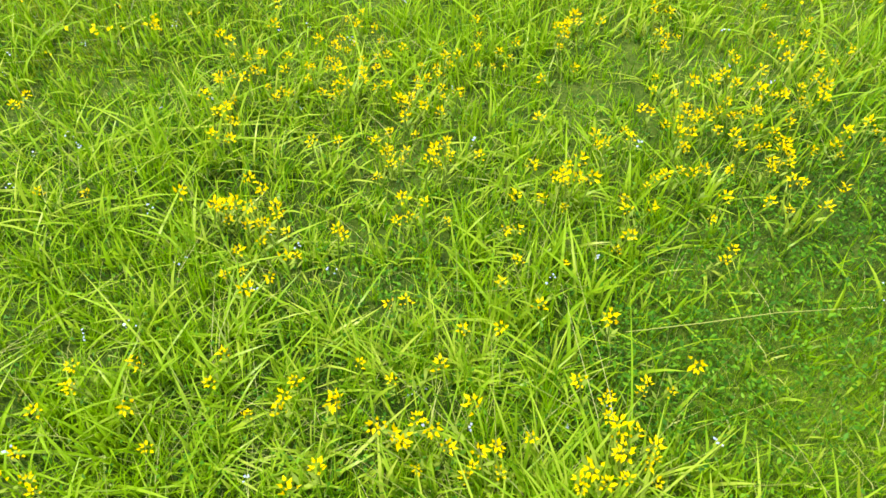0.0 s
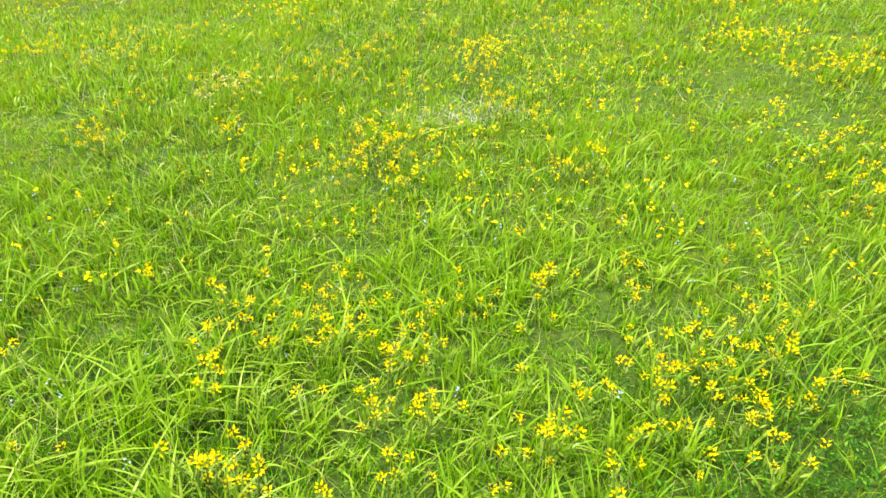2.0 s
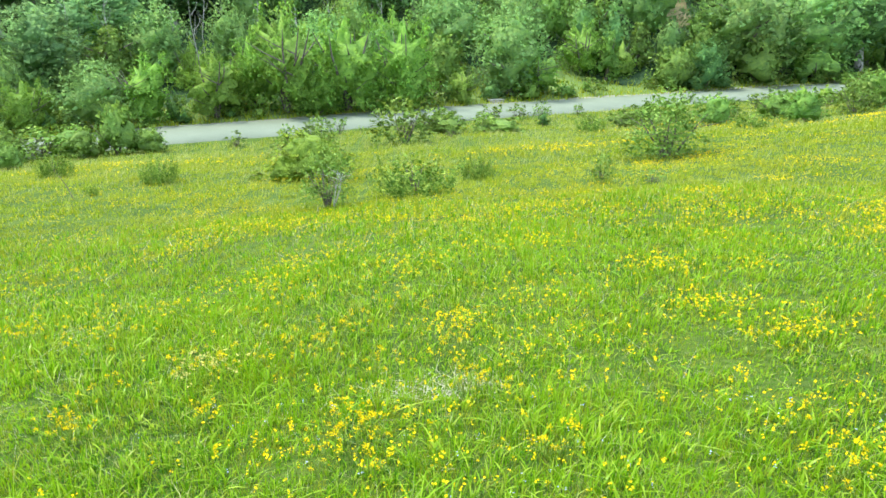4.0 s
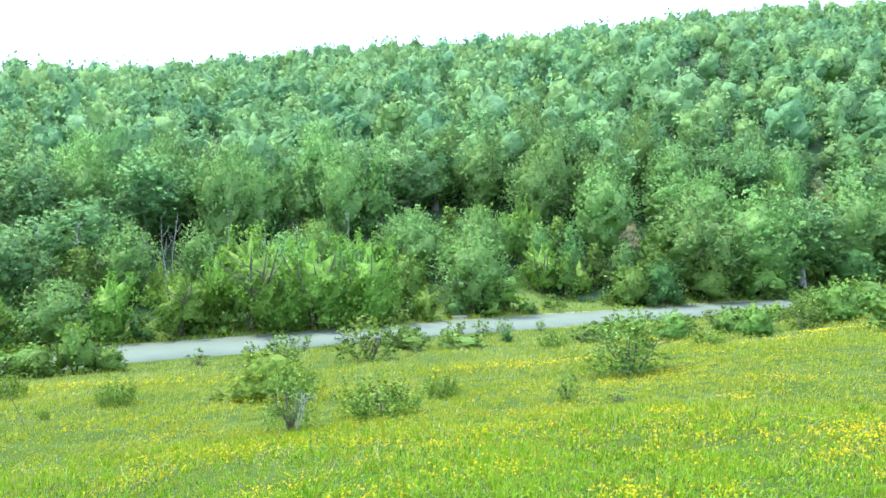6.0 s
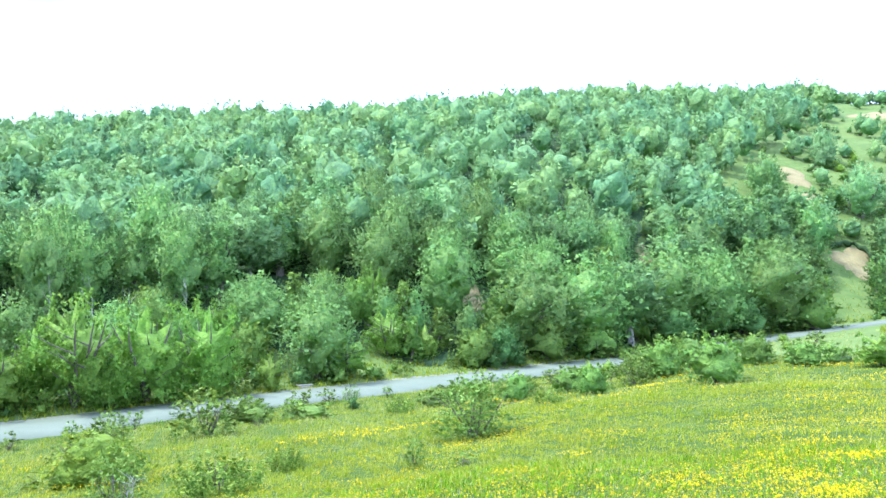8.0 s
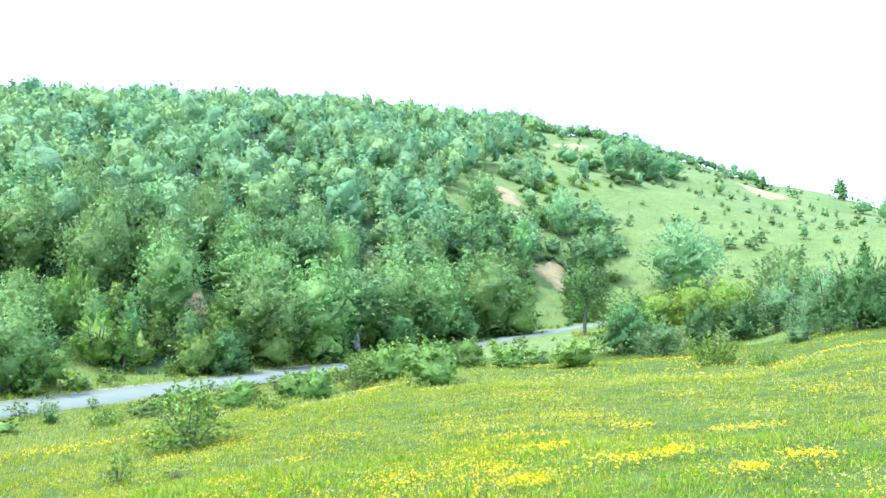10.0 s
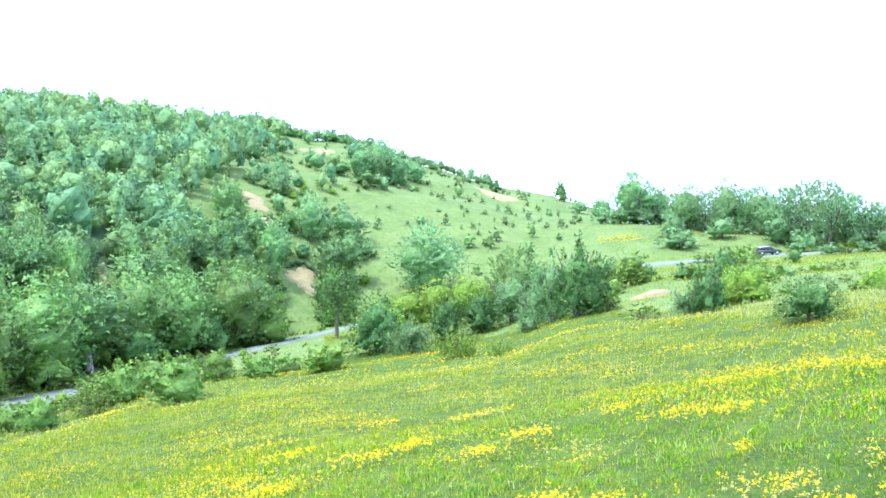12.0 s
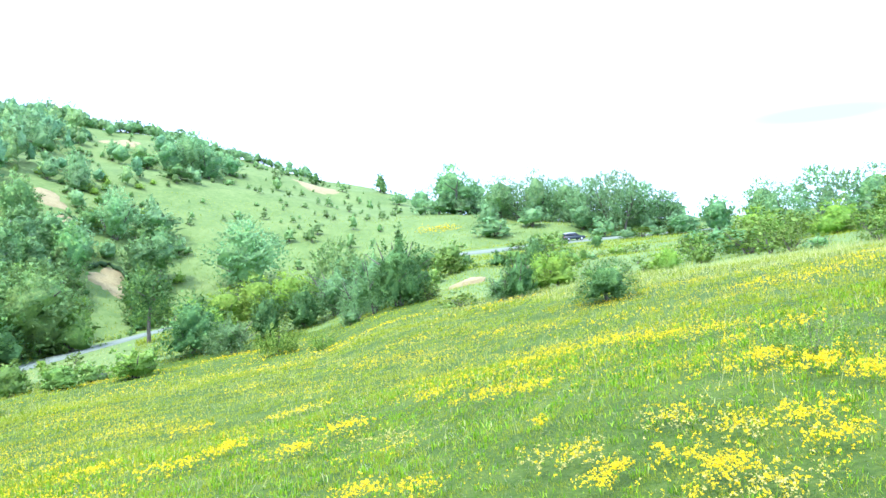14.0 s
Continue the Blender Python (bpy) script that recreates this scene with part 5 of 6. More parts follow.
def stem_mesh(seed, h):
    rng = np.random.default_rng(seed)
    dx, dy = rng.normal(0, 0.03, 2)
    pieces = [tube([(0, 0, -0.02), (dx * 0.5, dy * 0.5, h * 0.5), (dx, dy, h)], [0.0022, 0.0018, 0.0012], 4)]
    for k in range(3):
        u, t = rng.uniform(0.2, 0.8), rng.uniform(0, 6.28)
        q = Vector((dx * u, dy * u, h * u))
        e = q + Vector((math.cos(t) * 0.022, math.sin(t) * 0.022, 0.02))
        w = Vector((-math.sin(t), math.cos(t), 0)) * 0.004
        m = q.lerp(e, 0.55)
        pieces.append((np.array([tuple(q), tuple(m + w), tuple(e), tuple(m - w)]), np.arange(4), np.array([4])))
    v, l, s = joined(pieces)
    return mesh_from("stem", v, l, s, M_STEM), (dx, dy, h)


FLOWERS, MESH_ARRAYS = [], {}
for k in range(6):
    st, tip = stem_mesh(400 + k, 0.10 + 0.015 * k)
    FLOWERS.append((st, tip, blossom_mesh(500 + k, 0.0215 + 0.0025 * (k % 3))))
for st, tip, bl in FLOWERS:
    for me in (st, bl):
        MESH_ARRAYS[me.name] = (np.array([tuple(q.co) for q in me.vertices]), np.concatenate([list(q.vertices) for q in me.polygons]), np.array([len(q.vertices) for q in me.polygons]))


def flower(x, y, rng):
    st, tip, bl = FLOWERS[rng.integers(len(FLOWERS))]
    ob = new("yellow_flower")
    s = rng.uniform(0.8, 1.25)
    ob.matrix_basis = Matrix.Translation((x, y, float(height(x, y)))) @ Matrix.Rotation(rng.uniform(0, 6.28), 4, "Z") @ Matrix.Scale(s, 4)
    a = new("stem", st)
    a.parent = ob
    b = new("blossom", bl)
    b.parent, b.location = ob, tip
    b.rotation_euler = (rng.normal(0, 0.35), rng.normal(0, 0.35), 0)
    tagged(ob, "small yellow pea-like wildflower on a thin green stem", "flower", "yellow flowers in the grass")


flower_rng = np.random.default_rng(31)
# clumps near the first view: place, spread, flowers
for x, y, spread, n in (
        (0.9, 1.3, 0.05, 12), (0.91, 1.16, 0.04, 7), (0.7, 1.11, 0.06, 6), (0.33, 1.26, 0.02, 14), (0.22, 1.2, 0.01, 3), (0.45, 1.1, 0.03, 7), (-0.66, 1.61, 0.05, 12), (-0.39, 1.53, 0.02, 3),
        (-0.17, 1.44, 0.02, 11), (-0.01, 1.37, 0.03, 11), (-0.05, 1.15, 0.01, 7), (0.14, 1.12, 0.02, 4), (-0.53, 1.21, 0.02, 10), (-0.61, 1.21, 0.02, 8), (-0.43, 1.19, 0.02, 6), (-0.42, 1.02, 0.03, 9),
        (-0.5, 0.96, 0.01, 2), (-0.26, 1.11, 0.01, 2), (0.13, 0.96, 0.01, 3), (0.27, 0.94, 0.01, 3), (0.37, 0.8, 0.01, 3), (0.08, 0.77, 0.01, 3), (-0.75, 0.7, 0.01, 4), (-0.66, 0.79, 0.06, 3)):
    for i in range(max(1, round(0.75 * n))):
        flower(x + flower_rng.normal(0, spread), y + flower_rng.normal(0, spread), flower_rng)
for x, y, spread, n in (
        (-0.57, 0.6, 0.01, 3), (-0.31, 0.63, 0.01, 3), (-0.23, 0.58, 0.01, 3), (-0.39, 0.59, 0.01, 3), (-0.1, 0.66, 0.02, 4), (-0.09, 0.57, 0.01, 6), (-0.05, 0.52, 0.01, 3), (-0, 0.51, 0.01, 5),
        (0.13, 0.55, 0.01, 3), (0.09, 0.46, 0.02, 5), (-0.25, 0.48, 0.01, 2), (-0.8, 0.52, 0.03, 4), (-0.81, 0.46, 0.02, 2), (0.29, 0.61, 0.01, 2), (0.42, 0.61, 0.02, 6), (0.39, 0.51, 0.01, 3),
        (0.28, 0.51, 0.01, 3), (0.33, 0.49, 0.02, 12), (0.26, 0.45, 0.01, 4), (0.34, 0.44, 0.01, 3), (-0.44, 0.72, 0.01, 2), (-0.99, 1.27, 0.02, 3), (-1.26, 1.72, 0.04, 4), (-0.09, 0.86, 0.01, 2)):
    for i in range(max(1, round(0.75 * n))):
        flower(x + flower_rng.normal(0, spread), y + flower_rng.normal(0, spread), flower_rng)


def flower_bed(label, patches, rng, more=1.0):
    """Many of the same small flowers, too many to count, in one mesh."""
    pieces, stems = [], []
    for x, y, spread, n in patches:
        for i in range(int(n * more)):
            st, tip, bl = FLOWERS[rng.integers(len(FLOWERS))]
            fx, fy = x + rng.normal(0, spread), y + rng.normal(0, spread)
            t, k = rng.uniform(0, 6.28), rng.uniform(0.8, 1.25)
            m = Matrix.Translation((fx, fy, float(height(fx, fy)))) @ Matrix.Rotation(t, 4, "Z") @ Matrix.Scale(k, 4)
            top = m @ Matrix.Translation(tip) @ Matrix.Rotation(rng.normal(0, 0.35), 4, "X") @ Matrix.Rotation(rng.normal(0, 0.35), 4, "Y")
            for me, mat, into in ((bl, top, pieces), (st, m, stems)):
                co, idx, sizes = MESH_ARRAYS[me.name]
                q = np.array(mat)
                into.append((co @ q[:3, :3].T + q[:3, 3], idx, sizes))
    v, l, s = joined(pieces + stems)
    me = mesh_from("yellow_flowers", v, l, s, M_PETAL)
    me.materials.append(M_STEM)
    count = sum(len(q[2]) for q in pieces)
    me.polygons.foreach_set("material_index", (np.arange(len(s)) >= count).astype(np.int32))
    tagged(new("yellow_flowers", me), label, "flowers", kind="stuff")


def flower_heads(label, x, y, top, size, rng, petals=6, mat=M_PETAL):
    """Many small yellow heads in one mesh."""
    n = len(x)
    base = np.stack([x, y, height(x, y) + top], 1)
    pts = np.repeat(base, petals, 0) + rng.normal(0, 1, (n * petals, 3)) * np.repeat(size, petals)[:, None] * np.array([0.42, 0.42, 0.34])
    nrm = np.tile(np.array([0, 0, 0.9]), (n * petals, 1)) + rng.normal(0, 0.5, (n * petals, 3))
    ob = new("yellow_flowers", mesh_from("yellow_flowers", *leaves(pts, nrm, np.repeat(size, petals) * 0.75, rng, 0.8, 0.35, size.mean() > 0.03), mat))
    tagged(ob, label, "flowers", kind="stuff")


def patch_points(patches, rng, more=1.0, tight=1.0):
    xs, ys = [], []
    for x, y, spread, n in patches:
        k = int(n * more)
        xs.append(x + rng.normal(0, spread * tight, k)), ys.append(y + rng.normal(0, spread * tight, k))
    return np.concatenate(xs), np.concatenate(ys)


def build_far_flowers():
    rng = np.random.default_rng(41)
    bank = [(-0.65, 1.94, 0.08, 12), (-0.56, 1.82, 0.06, 10), (-0.44, 1.88, 0.05, 9), (-0.34, 1.93, 0.05, 11), (-0.25, 2.1, 0.04, 8), (-0.29, 1.73, 0.04, 8), (-0.15, 1.77, 0.04, 8), (-0.05, 1.64, 0.05, 14),
            (0.01, 1.95, 0.07, 9), (0.16, 1.91, 0.05, 8), (0.45, 2.04, 0.03, 9), (0.37, 1.91, 0.05, 5), (0.7, 1.99, 0.06, 9), (1.09, 2.05, 0.07, 7), (0.93, 1.75, 0.07, 12), (1.11, 1.79, 0.07, 7),
            (0.71, 1.64, 0.04, 12), (0.84, 1.54, 0.05, 12), (1.03, 1.55, 0.04, 8), (0.65, 1.45, 0.04, 13), (0.48, 1.43, 0.05, 7), (0.82, 1.4, 0.05, 8), (0.63, 1.3, 0.04, 9), (1.07, 1.4, 0.05, 9)]
    near = [(-0.72, 4.76, 0.13, 26), (-1, 5.9, 0.17, 18), (-1.24, 4.56, 0.14, 22), (-1.9, 6.2, 0.08, 10), (-2.2, 5.4, 0.15, 16), (-2.9, 5.5, 0.12, 26), (-2.6, 6.1, 0.26, 14), (-0.2, 3.36, 0.08, 26),
            (0.46, 3.93, 0.06, 14), (0.61, 3.61, 0.03, 5), (0.7, 3.02, 0.05, 12), (0.35, 4.6, 0.09, 12), (-0.13, 4.3, 0.09, 8), (-0.37, 3.09, 0.04, 7), (-0.08, 2.98, 0.03, 5), (-1.74, 3.56, 0.04, 16),
            (-1.75, 4.02, 0.06, 7), (-1.1, 3.74, 0.03, 6), (1.91, 3.02, 0.04, 6), (1.85, 2.56, 0.05, 10), (0, 5.6, 0.11, 12), (-0.35, 5.03, 0.13, 14), (2.13, 4.05, 0.09, 8), (0.3, 6.8, 0.26, 12)]
    down = [(-6.3, 13.6, 0.28, 14), (-3.4, 14.4, 0.41, 26), (-2.9, 11.2, 0.22, 18), (-1.7, 11.5, 0.22, 14), (-2.7, 9.8, 0.16, 12), (-5, 11.5, 0.23, 12), (-0, 10.8, 0.17, 14), (-0.9, 7.8, 0.17, 18),
            (-1.3, 6.8, 0.18, 16), (0.1, 6.6, 0.17, 16), (1, 7.4, 0.23, 16), (1.4, 7.1, 0.14, 12), (2.7, 9.4, 0.3, 20), (4, 9.7, 0.16, 10), (8.9, 19.6, 0.52, 24), (4.8, 8.6, 0.31, 20),
            (4.6, 6.8, 0.15, 12), (7.6, 12.8, 0.36, 14), (2.2, 5.9, 0.09, 16), (2.2, 4.79, 0.11, 18), (2.51, 4.11, 0.11, 16), (2.9, 5.6, 0.08, 8), (1.07, 5.4, 0.14, 14), (0.45, 4.93, 0.07, 14)]
    mid = [(8.5, 19.5, 0.45, 14), (6.7, 12.6, 0.26, 14), (6.3, 18.3, 0.3, 18), (5.7, 8.2, 0.25, 22), (12.2, 14.5, 0.46, 18), (6.1, 6, 0.24, 44), (6.5, 6.9, 0.18, 16), (14.4, 14.3, 0.61, 20),
            (16.6, 17.6, 0.29, 10), (21.4, 15.6, 0.72, 24), (24.5, 13.1, 0.66, 20), (8.8, 15.2, 0.43, 12), (4.7, 11, 0.22, 14), (5.8, 7.6, 0.24, 14), (12.2, 10.6, 0.49, 14), (9.4, 14.5, 0.32, 10),
            (9.2, 11.8, 0.23, 8)]
    upper = [(11.9, 2, 0.28, 30), (11.4, 2.5, 0.2, 18), (9.2, 2.4, 0.26, 34), (9, 1.8, 0.23, 34), (9.9, 3.4, 0.19, 22), (11.8, 0.4, 0.2, 22), (11.6, -0.2, 0.25, 22), (9.7, -0.5, 0.1, 10),
            (8.1, -0.8, 0.16, 34), (7.7, -0.4, 0.32, 14), (6.9, -1.5, 0.11, 30), (6, -0.9, 0.18, 32), (5.48, -1.06, 0.12, 26), (5.93, -0.47, 0.15, 18), (6.4, -0, 0.18, 18), (5.16, -0.38, 0.11, 30),
            (5.45, -0.03, 0.14, 18), (5.34, 0.34, 0.08, 18), (5.11, 0.42, 0.09, 12), (4.81, -0.56, 0.2, 16), (6.8, 1.2, 0.04, 8), (5.77, 0.72, 0.16, 14), (5.4, 2.3, 0.13, 24), (5.35, 1.79, 0.12, 16)]
    right = [(8.7, 4.1, 0.22, 20), (7.8, 4.3, 0.15, 14), (11.8, 6.8, 0.38, 18), (8.4, 5.7, 0.2, 20), (11.7, 8.9, 0.29, 18), (7.5, 5.9, 0.3, 22), (8.2, 7.7, 0.25, 18), (15.3, 15.6, 0.6, 12),
            (9.8, 10, 0.43, 14), (17.4, 11.6, 0.38, 12), (24.6, 18, 0.74, 12), (22.7, 14.3, 0.49, 12), (26.4, 14.1, 0.63, 14), (20.8, 8.2, 0.67, 24), (18.3, 8.5, 0.73, 12), (19.2, 5.3, 0.6, 16),
            (17.8, 3.6, 0.44, 14), (12.5, 1.3, 0.3, 16), (19, -1.1, 0.45, 20), (16.7, -2.3, 0.8, 30), (17.3, 1.8, 0.93, 24), (10.3, -1.2, 0.31, 16), (7.4, -1.2, 0.13, 14), (23.3, 20.4, 1.12, 10)]
    faded = [(4.81, -0.56, 0.2, 30), (5.77, 0.72, 0.16, 26), (11.8, 6.8, 0.38, 40), (6.4, 0.0, 0.2, 20), (5.9, -0.5, 0.2, 20), (-1.24, 4.56, 0.14, 14), (7.6, 3.0, 0.3, 30)]
    flower_bed("yellow pea-like wildflowers crowding over the near bank", bank, rng, 0.9)
    flower_bed("small yellow wildflowers in clumps across the meadow", [(x, y, 1.35 * wide, n) for x, y, wide, n in near], rng, 1.5)
    x, y = patch_points(down, rng, 6.0, 1.7)
    flower_heads("yellow wildflowers in patches down the meadow", x, y, rng.uniform(0.12, 0.20, len(x)), rng.uniform(0.011, 0.019, len(x)), rng)
    x, y = patch_points(mid + upper, rng, 4.2, 0.85)
    flower_heads("broad patches of yellow wildflowers on the upper meadow", x, y, rng.uniform(0.10, 0.18, len(x)), rng.uniform(0.014, 0.026, len(x)), rng)
    x, y = patch_points(right, rng, 3.6, 0.8)
    flower_heads("drifts of yellow wildflowers along the meadow's far edge", x, y, rng.uniform(0.10, 0.18, len(x)), rng.uniform(0.024, 0.036, len(x)), rng)
    x, y = patch_points([(162.7, 61.0, 2.4, 110), (166.0, 58.0, 1.6, 50)], rng)
    flower_heads("distant yellow flower patch on the slope by the saddle", x, y, rng.uniform(0.2, 0.4, len(x)), rng.uniform(0.16, 0.28, len(x)), rng)
    x, y = patch_points(faded, rng, 3.0)
    flower_heads("faded cream-yellow flower heads past their bloom", x, y, rng.uniform(0.08, 0.15, len(x)), rng.uniform(0.016, 0.024, len(x)), rng, mat=M_PETAL_OLD)
    # flowers gathered in drifts and small clumps
    for label, n, r0, r1, size, per, spread in (
            ("scattered yellow wildflowers among the grass", 620, 2.6, 12, 0.016, 4, 0.16), ("yellow wildflowers in clumps down the slope", 300, 9, 30, 0.022, 16, 0.36),
            ("yellow wildflowers far down the meadow", 230, 26, 58, 0.055, 26, 0.8), ("single yellow wildflowers all over the meadow", 20000, 2.4, 24, 0.0165, 1, 0.0)):
        x, y = sector(rng, n * 4, r0, r1, -37, 107, 1.75)
        drift = np.sin(x * 0.55 + 1.3) * np.sin(y * 0.62 + 0.4) + 0.6 * np.sin(x * 1.7 - y * 1.3) + 0.5 * np.sin(2.9 * x + 2.3 * y + 1.0)
        az = np.degrees(np.arctan2(x, y))
        keep = (rng.uniform(-0.3, 1.4, len(x)) < drift) & (np.hypot(x, y) < land(1, az) * 0.97)
        keep &= rng.uniform(0, 1, len(x)) < np.clip(0.35 + (az + 20) / 110, 0.2, 1.0)
        x, y = x[keep][:n], y[keep][:n]
        many = np.maximum(1, rng.poisson(per * rng.gamma(1.2, 0.9, len(x))))
        wide = np.repeat(rng.uniform(0.5, 1.5, len(x)) * spread, many)
        x, y = np.repeat(x, many) + rng.normal(0, 1, many.sum()) * wide * 1.7, np.repeat(y, many) + rng.normal(0, 1, many.sum()) * wide * 0.8
        flower_heads(label, x, y, rng.uniform(0.10, 0.17, len(x)), size * rng.uniform(0.7, 1.3, len(x)), rng, 4 if per > 1 else 3)
    x, y = sector(rng, 170, 0.4, 4.0, -60, 60)
    quads = leaves(np.stack([x, y, height(x, y) + rng.uniform(0.04, 0.12, len(x))], 1).repeat(4, 0) + rng.normal(0, 0.008, (len(x) * 4, 3)), np.tile([0, 0, 1.0], (len(x) * 4, 1)), 0.007, rng, 0.9)
    ob = new("blue_flowers", mesh_from("blue_flowers", *quads, M_BLUE))
    tagged(ob, "tiny pale blue flowers low in the grass", "flowers", kind="stuff")


build_far_flowers()


# ---- the parked car ----
def rounded_box(sx, sy, sz, bevel, segs=2):
    bm = bmesh.new()
    bmesh.ops.create_cube(bm, size=1.0)
    bmesh.ops.scale(bm, vec=(sx, sy, sz), verts=bm.verts)
    bmesh.ops.bevel(bm, geom=bm.edges[:], offset=bevel, segments=segs, affect="EDGES")
    return bm


def part(name, bm, mat, parent, label="", at=(0, 0, 0)):
    me = bpy.data.meshes.new(name)
    bm.to_mesh(me)
    bm.free()
    me.materials.append(mat)
    for p in me.polygons:
        p.use_smooth = True
    ob = new(name, me)
    ob.parent, ob.location = parent, at
    if label:
        tagged(ob, label)
    return ob


def profile_body(points, wide, taper):
    """A car shell: a side outline drawn across the width, narrower towards the top."""
    bm = bmesh.new()
    top = max(p[1] for p in points)
    sides = []
    for sgn in (-1, 1):
        sides.append([bm.verts.new((x, sgn * wide * 0.5 * (1 - taper * (z / top) ** 2), z)) for x, z in points])
    n = len(points)
    for i in range(n):
        bm.faces.new((sides[0][i], sides[0][(i + 1) % n], sides[1][(i + 1) % n], sides[1][i]))
    bm.faces.new(sides[0][::-1])
    bm.faces.new(sides[1])
    bmesh.ops.recalc_face_normals(bm, faces=bm.faces)
    bmesh.ops.bevel(bm, geom=bm.edges[:], offset=0.05, segments=2, affect="EDGES")
    return bm


def build_car(az, r):
    x, y, z = spot(az, r)
    car = new("car")
    ahead = Vector(spot(az + 1, float(land(3, az + 1)))) - Vector(spot(az - 1, float(land(3, az - 1))))
    out = Vector(spot(az, r + 2)) - Vector(spot(az, r - 2))
    up = ahead.cross(out).normalized()
    up = up if up.z > 0 else -up
    fwd = ahead.normalized()
    car.matrix_basis = Matrix.Translation((x, y, z + 0.14)) @ Matrix((fwd, up.cross(fwd), up)).transposed().to_4x4()
    tagged(car, "dark blue estate car parked on the road", "car")
    body = [(-2.15, 0.35), (-2.2, 0.62), (-2.1, 0.92), (-1.9, 0.98), (0.75, 0.98), (1.9, 0.84), (2.15, 0.62), (2.15, 0.32)]
    part("body", profile_body(body, 1.76, 0.06), M_CAR, car)
    cab = [(-1.95, 0.95), (-1.75, 1.40), (-1.3, 1.50), (0.0, 1.50), (0.35, 1.42), (1.05, 0.95)]
    part("roof", profile_body([(-1.72, 1.42), (-1.3, 1.53), (0.0, 1.53), (0.3, 1.44)], 1.42, 0.02), M_CAR_LIGHT, car, "light silver roof")
    part("window", profile_body(cab, 1.62, 0.16), M_GLASS_DARK, car, "dark window glass")
    for wx in (-1.32, 1.32):
        for wy in (-0.8, 0.8):
            bm = bmesh.new()
            bmesh.ops.create_cone(bm, cap_ends=True, segments=20, radius1=0.32, radius2=0.32, depth=0.2)
            bmesh.ops.rotate(bm, matrix=Matrix.Rotation(radians(90), 3, "X"), verts=bm.verts)
            bmesh.ops.bevel(bm, geom=[e for e in bm.edges if len(e.link_faces) == 2 and e.calc_face_angle() > 1], offset=0.03, segments=2, affect="EDGES")
            wheel = part("wheel", bm, M_TYRE, car, "", (wx, wy, 0.32))
            bm = bmesh.new()
            bmesh.ops.create_cone(bm, cap_ends=True, segments=16, radius1=0.2, radius2=0.2, depth=0.23)
            bmesh.ops.rotate(bm, matrix=Matrix.Rotation(radians(90), 3, "X"), verts=bm.verts)
            part("rim", bm, M_CAR_LIGHT, wheel, "silver rim")
    for sgn in (-1, 1):
        part("headlight", rounded_box(0.12, 0.34, 0.14, 0.03), M_CAR_LIGHT, car, "clear headlight", (2.08, sgn * 0.58, 0.68))
        part("tail_light", rounded_box(0.08, 0.22, 0.3, 0.03), M_RED, car, "red tail light", (-2.14, sgn * 0.7, 0.78))
        part("mirror", rounded_box(0.14, 0.2, 0.14, 0.04), M_CAR, car, "", (0.62, sgn * 0.92, 1.02))


build_car(80.0, float(land(3, 80.0)))


# ---- culvert blocks and dead twigs ----
def culvert(az, r, seed):
    x, y, z = spot(az, r)
    ob = new("culvert_block")
    ob.matrix_basis = Matrix.Translation((x, y, z)) @ Matrix.Rotation(radians(20 - az), 4, "Z")
    tagged(ob, "pale weathered concrete block beside the road", "concrete block")
    part("block", rounded_box(1.1, 0.4, 0.34, 0.06), M_CONCRETE, ob, "", (0, 0, 0.02))
    part("cap", rounded_box(1.2, 0.46, 0.08, 0.03), M_CONCRETE, ob, "", (0, 0, 0.21))


culvert(7.8, float(land(3, 7.8)) + 3.6, 1)


def dead_twig(az, r, h):
    x, y, z = spot(az, r)
    ob = new("dead_twig")
    ob.location = (x, y, z)
    tagged(ob, "leaning dark dead twig standing in the grass", "twig")
    v, l, s = tube([(0.1, 0, -0.05), (0.0, 0.0, h * 0.4), (-0.14, 0.02, h * 0.8), (-0.22, 0.02, h)], [0.012, 0.010, 0.008, 0.003], 5)
    a = new("stem", mesh_from("stem", v, l, s, M_BARK, True))
    a.parent = ob
    v, l, s = tube([(-0.05, 0, h * 0.55), (0.06, 0.03, h * 0.8)], [0.006, 0.002], 5)
    b = new("side_branch", mesh_from("side_branch", v, l, s, M_BARK, True))
    b.parent = ob


dead_twig(-23.2, 18.9, 0.65)


def bare_branches(az, r, h, seed):
    """Bleached, forking dead stems standing in a shrub."""
    rng = np.random.default_rng(seed)
    x, y, z = spot(az, r)
    ob = new("dead_branch")
    ob.location = (x, y, z)
    tagged(ob, "pale grey leafless forked branch in a thorny shrub", "branch")
    for k in range(4):
        t, lean = rng.uniform(-0.6, 0.6), rng.uniform(0.1, 0.4)
        tip = Vector((math.cos(t) * lean * h, math.sin(t) * lean * h, h * rng.uniform(0.75, 1.0)))
        mid = tip * 0.5 + Vector((*rng.normal(0, 0.04, 2), 0))
        pieces = [tube([(0, 0, -0.05), mid, tip], [0.010, 0.008, 0.003], 5)]
        for j in range(5):
            q = mid.lerp(tip, rng.uniform(0.1, 0.9))
            e = q + Vector((*rng.normal(0, 0.10, 2), rng.uniform(0.02, 0.16)))
            pieces.append(tube([q, e], [0.005, 0.0015], 4))
        s = new("stem", mesh_from("stem", *joined(pieces), M_DEAD, True))
        s.parent = ob


bare_branches(-4.7, 14.6, 0.95, 610)


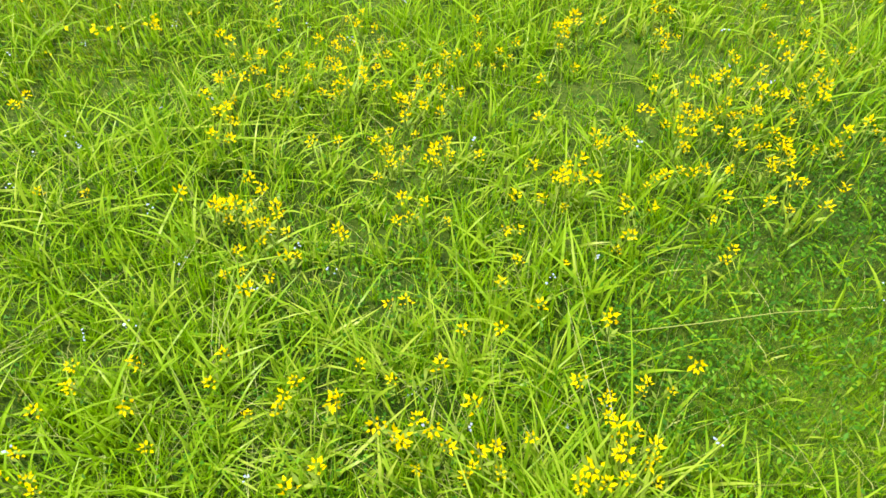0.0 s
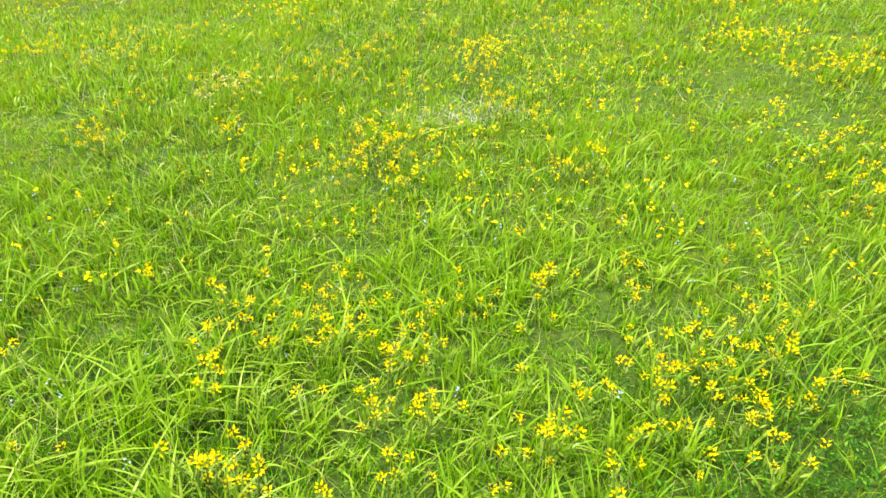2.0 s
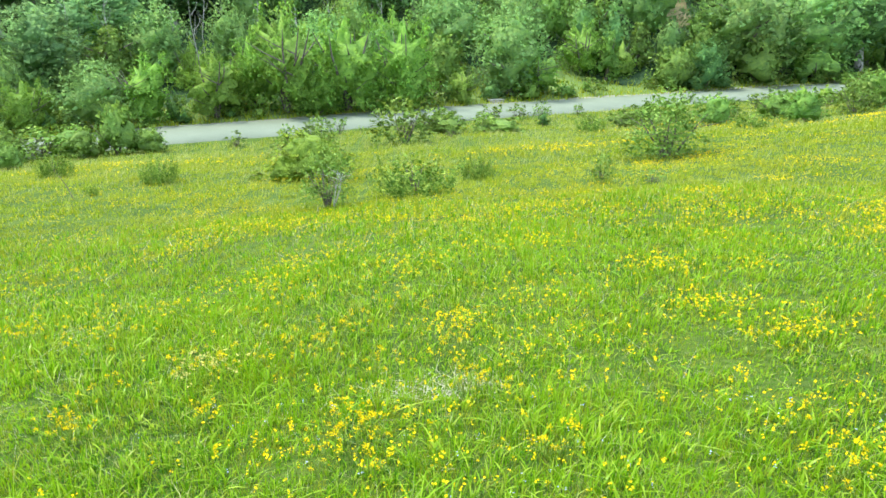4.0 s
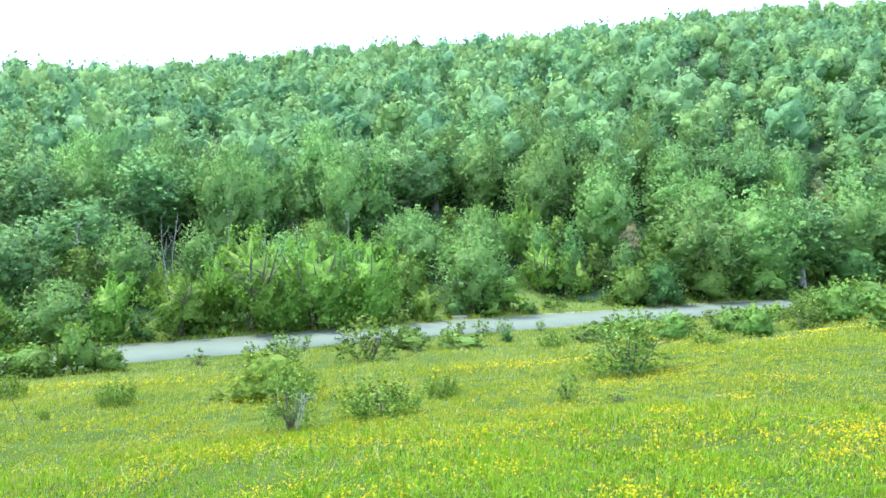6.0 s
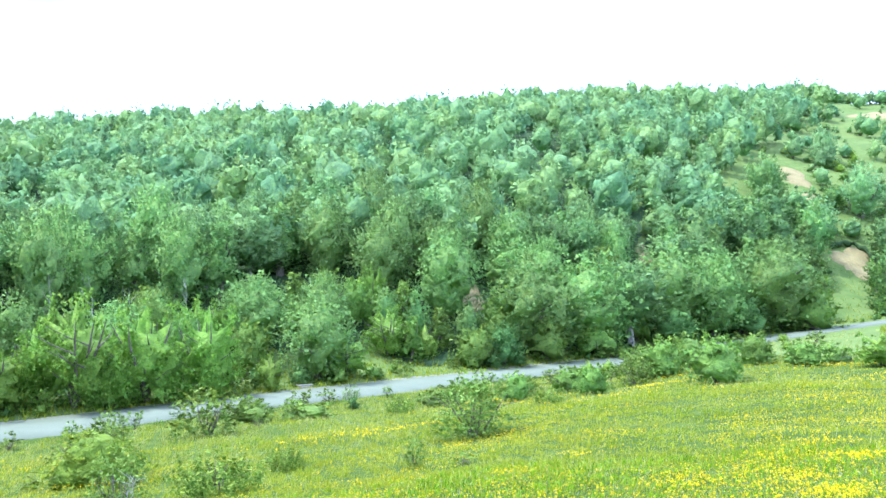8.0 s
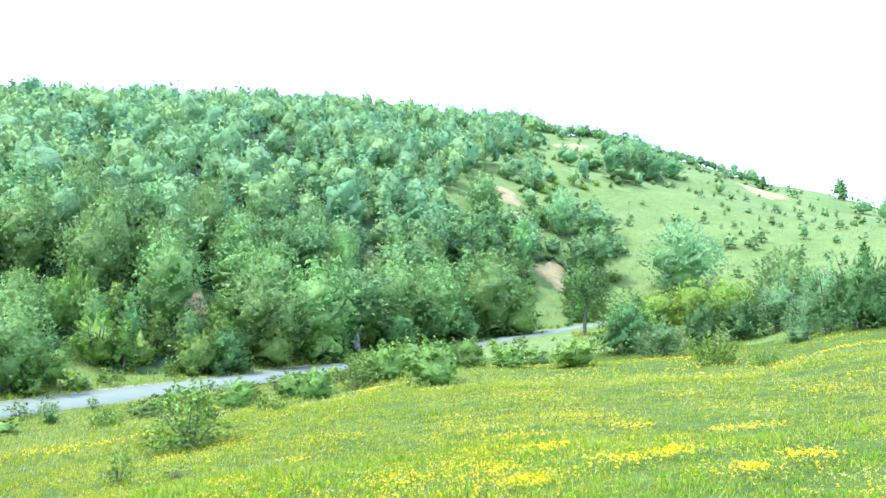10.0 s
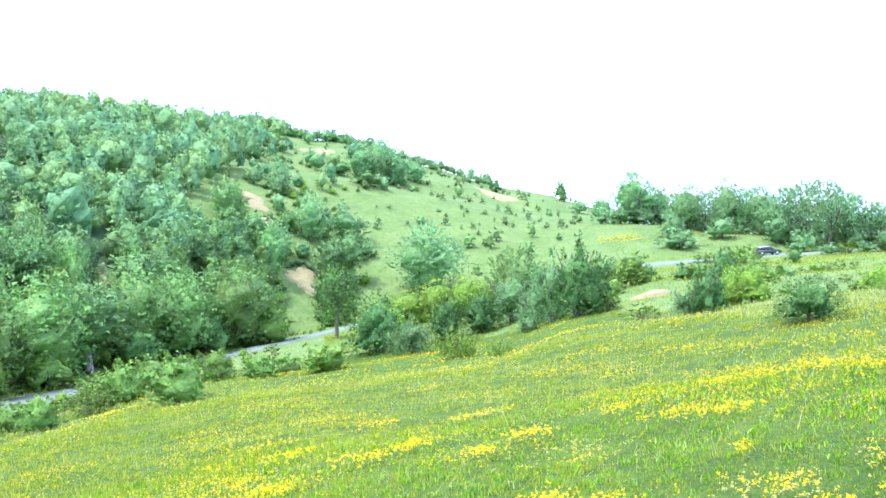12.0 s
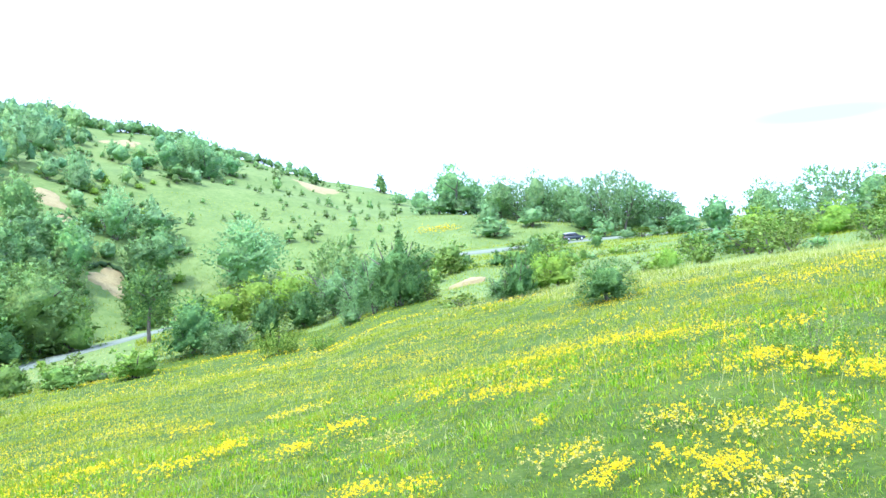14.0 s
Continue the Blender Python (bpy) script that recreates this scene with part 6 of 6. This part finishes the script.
def bare_sapling(az, r, h, seed):
    """A thin pale sapling with few leaves: a bare stem and upright twigs."""
    rng = np.random.default_rng(seed)
    x, y, z = spot(az, r)
    ob = new("bare_sapling")
    ob.location = (x, y, z)
    tagged(ob, "thin pale grey sapling with bare upright twigs", "sapling", "bare saplings in the wood")
    lean = Vector((*rng.normal(0, 0.06, 2), 1.0)) * h
    stem = [Vector((0, 0, -0.1)), lean * 0.35 + Vector((*rng.normal(0, 0.08, 2), 0)), lean * 0.7 + Vector((*rng.normal(0, 0.1, 2), 0)), lean]
    trunk = new("trunk", mesh_from("trunk", *tube(stem, [0.045, 0.036, 0.024, 0.010], 5), M_BIRCH, True))
    trunk.parent = ob
    for k in range(7):
        q = stem[1].lerp(stem[3], rng.uniform(0.0, 0.85))
        t, reach = rng.uniform(0, 6.28), h * rng.uniform(0.10, 0.2)
        e = q + Vector((math.cos(t) * reach * 0.6, math.sin(t) * reach * 0.6, reach))
        twig = new("branch", mesh_from("branch", *tube([q, q.lerp(e, 0.5) + Vector((math.cos(t) * 0.08, math.sin(t) * 0.08, -0.05)), e], [0.018, 0.013, 0.006], 4), M_BIRCH, True))
        twig.parent = ob


sapling_rng = np.random.default_rng(88)
for i in range(16):
    az = -27 + 27 * (i + sapling_rng.uniform()) / 16
    bare_sapling(az, float(land(3, az)) + sapling_rng.uniform(11, 19), sapling_rng.uniform(4.5, 7.0), 700 + i)


def lying_straw(path, label):
    """A long dry stalk lying over the grass, with its shrivelled ear."""
    ob = new("dry_stalk")
    ob.location = path[0]
    tagged(ob, label, "straw")
    rel = [Vector(p) - Vector(path[0]) for p in path]
    stem = new("stem", mesh_from("stem", *tube(rel, [0.0010, 0.0012, 0.0010, 0.0008], 5), M_HAY, True))
    stem.parent = ob
    along = (rel[-1] - rel[-2]).normalized()
    rng = np.random.default_rng(9)
    pts = np.array([tuple(rel[-1] + along * 0.007 * k) for k in range(9)])
    ear = new("ear", mesh_from("ear", *leaves(pts, np.tile([0, 0, 1.0], (9, 1)), 0.008, rng, 0.4, 0.6), M_HAY))
    ear.parent = ob


lying_straw([(0.40, 0.79, float(height(0.40, 0.79)) + 0.10), (0.56, 0.795, float(height(0.56, 0.795)) + 0.12), (0.72, 0.81, float(height(0.72, 0.81)) + 0.13), (0.87, 0.82, float(height(0.87, 0.82)) + 0.12)],
            "long pale dry stalk lying across the low herbs")
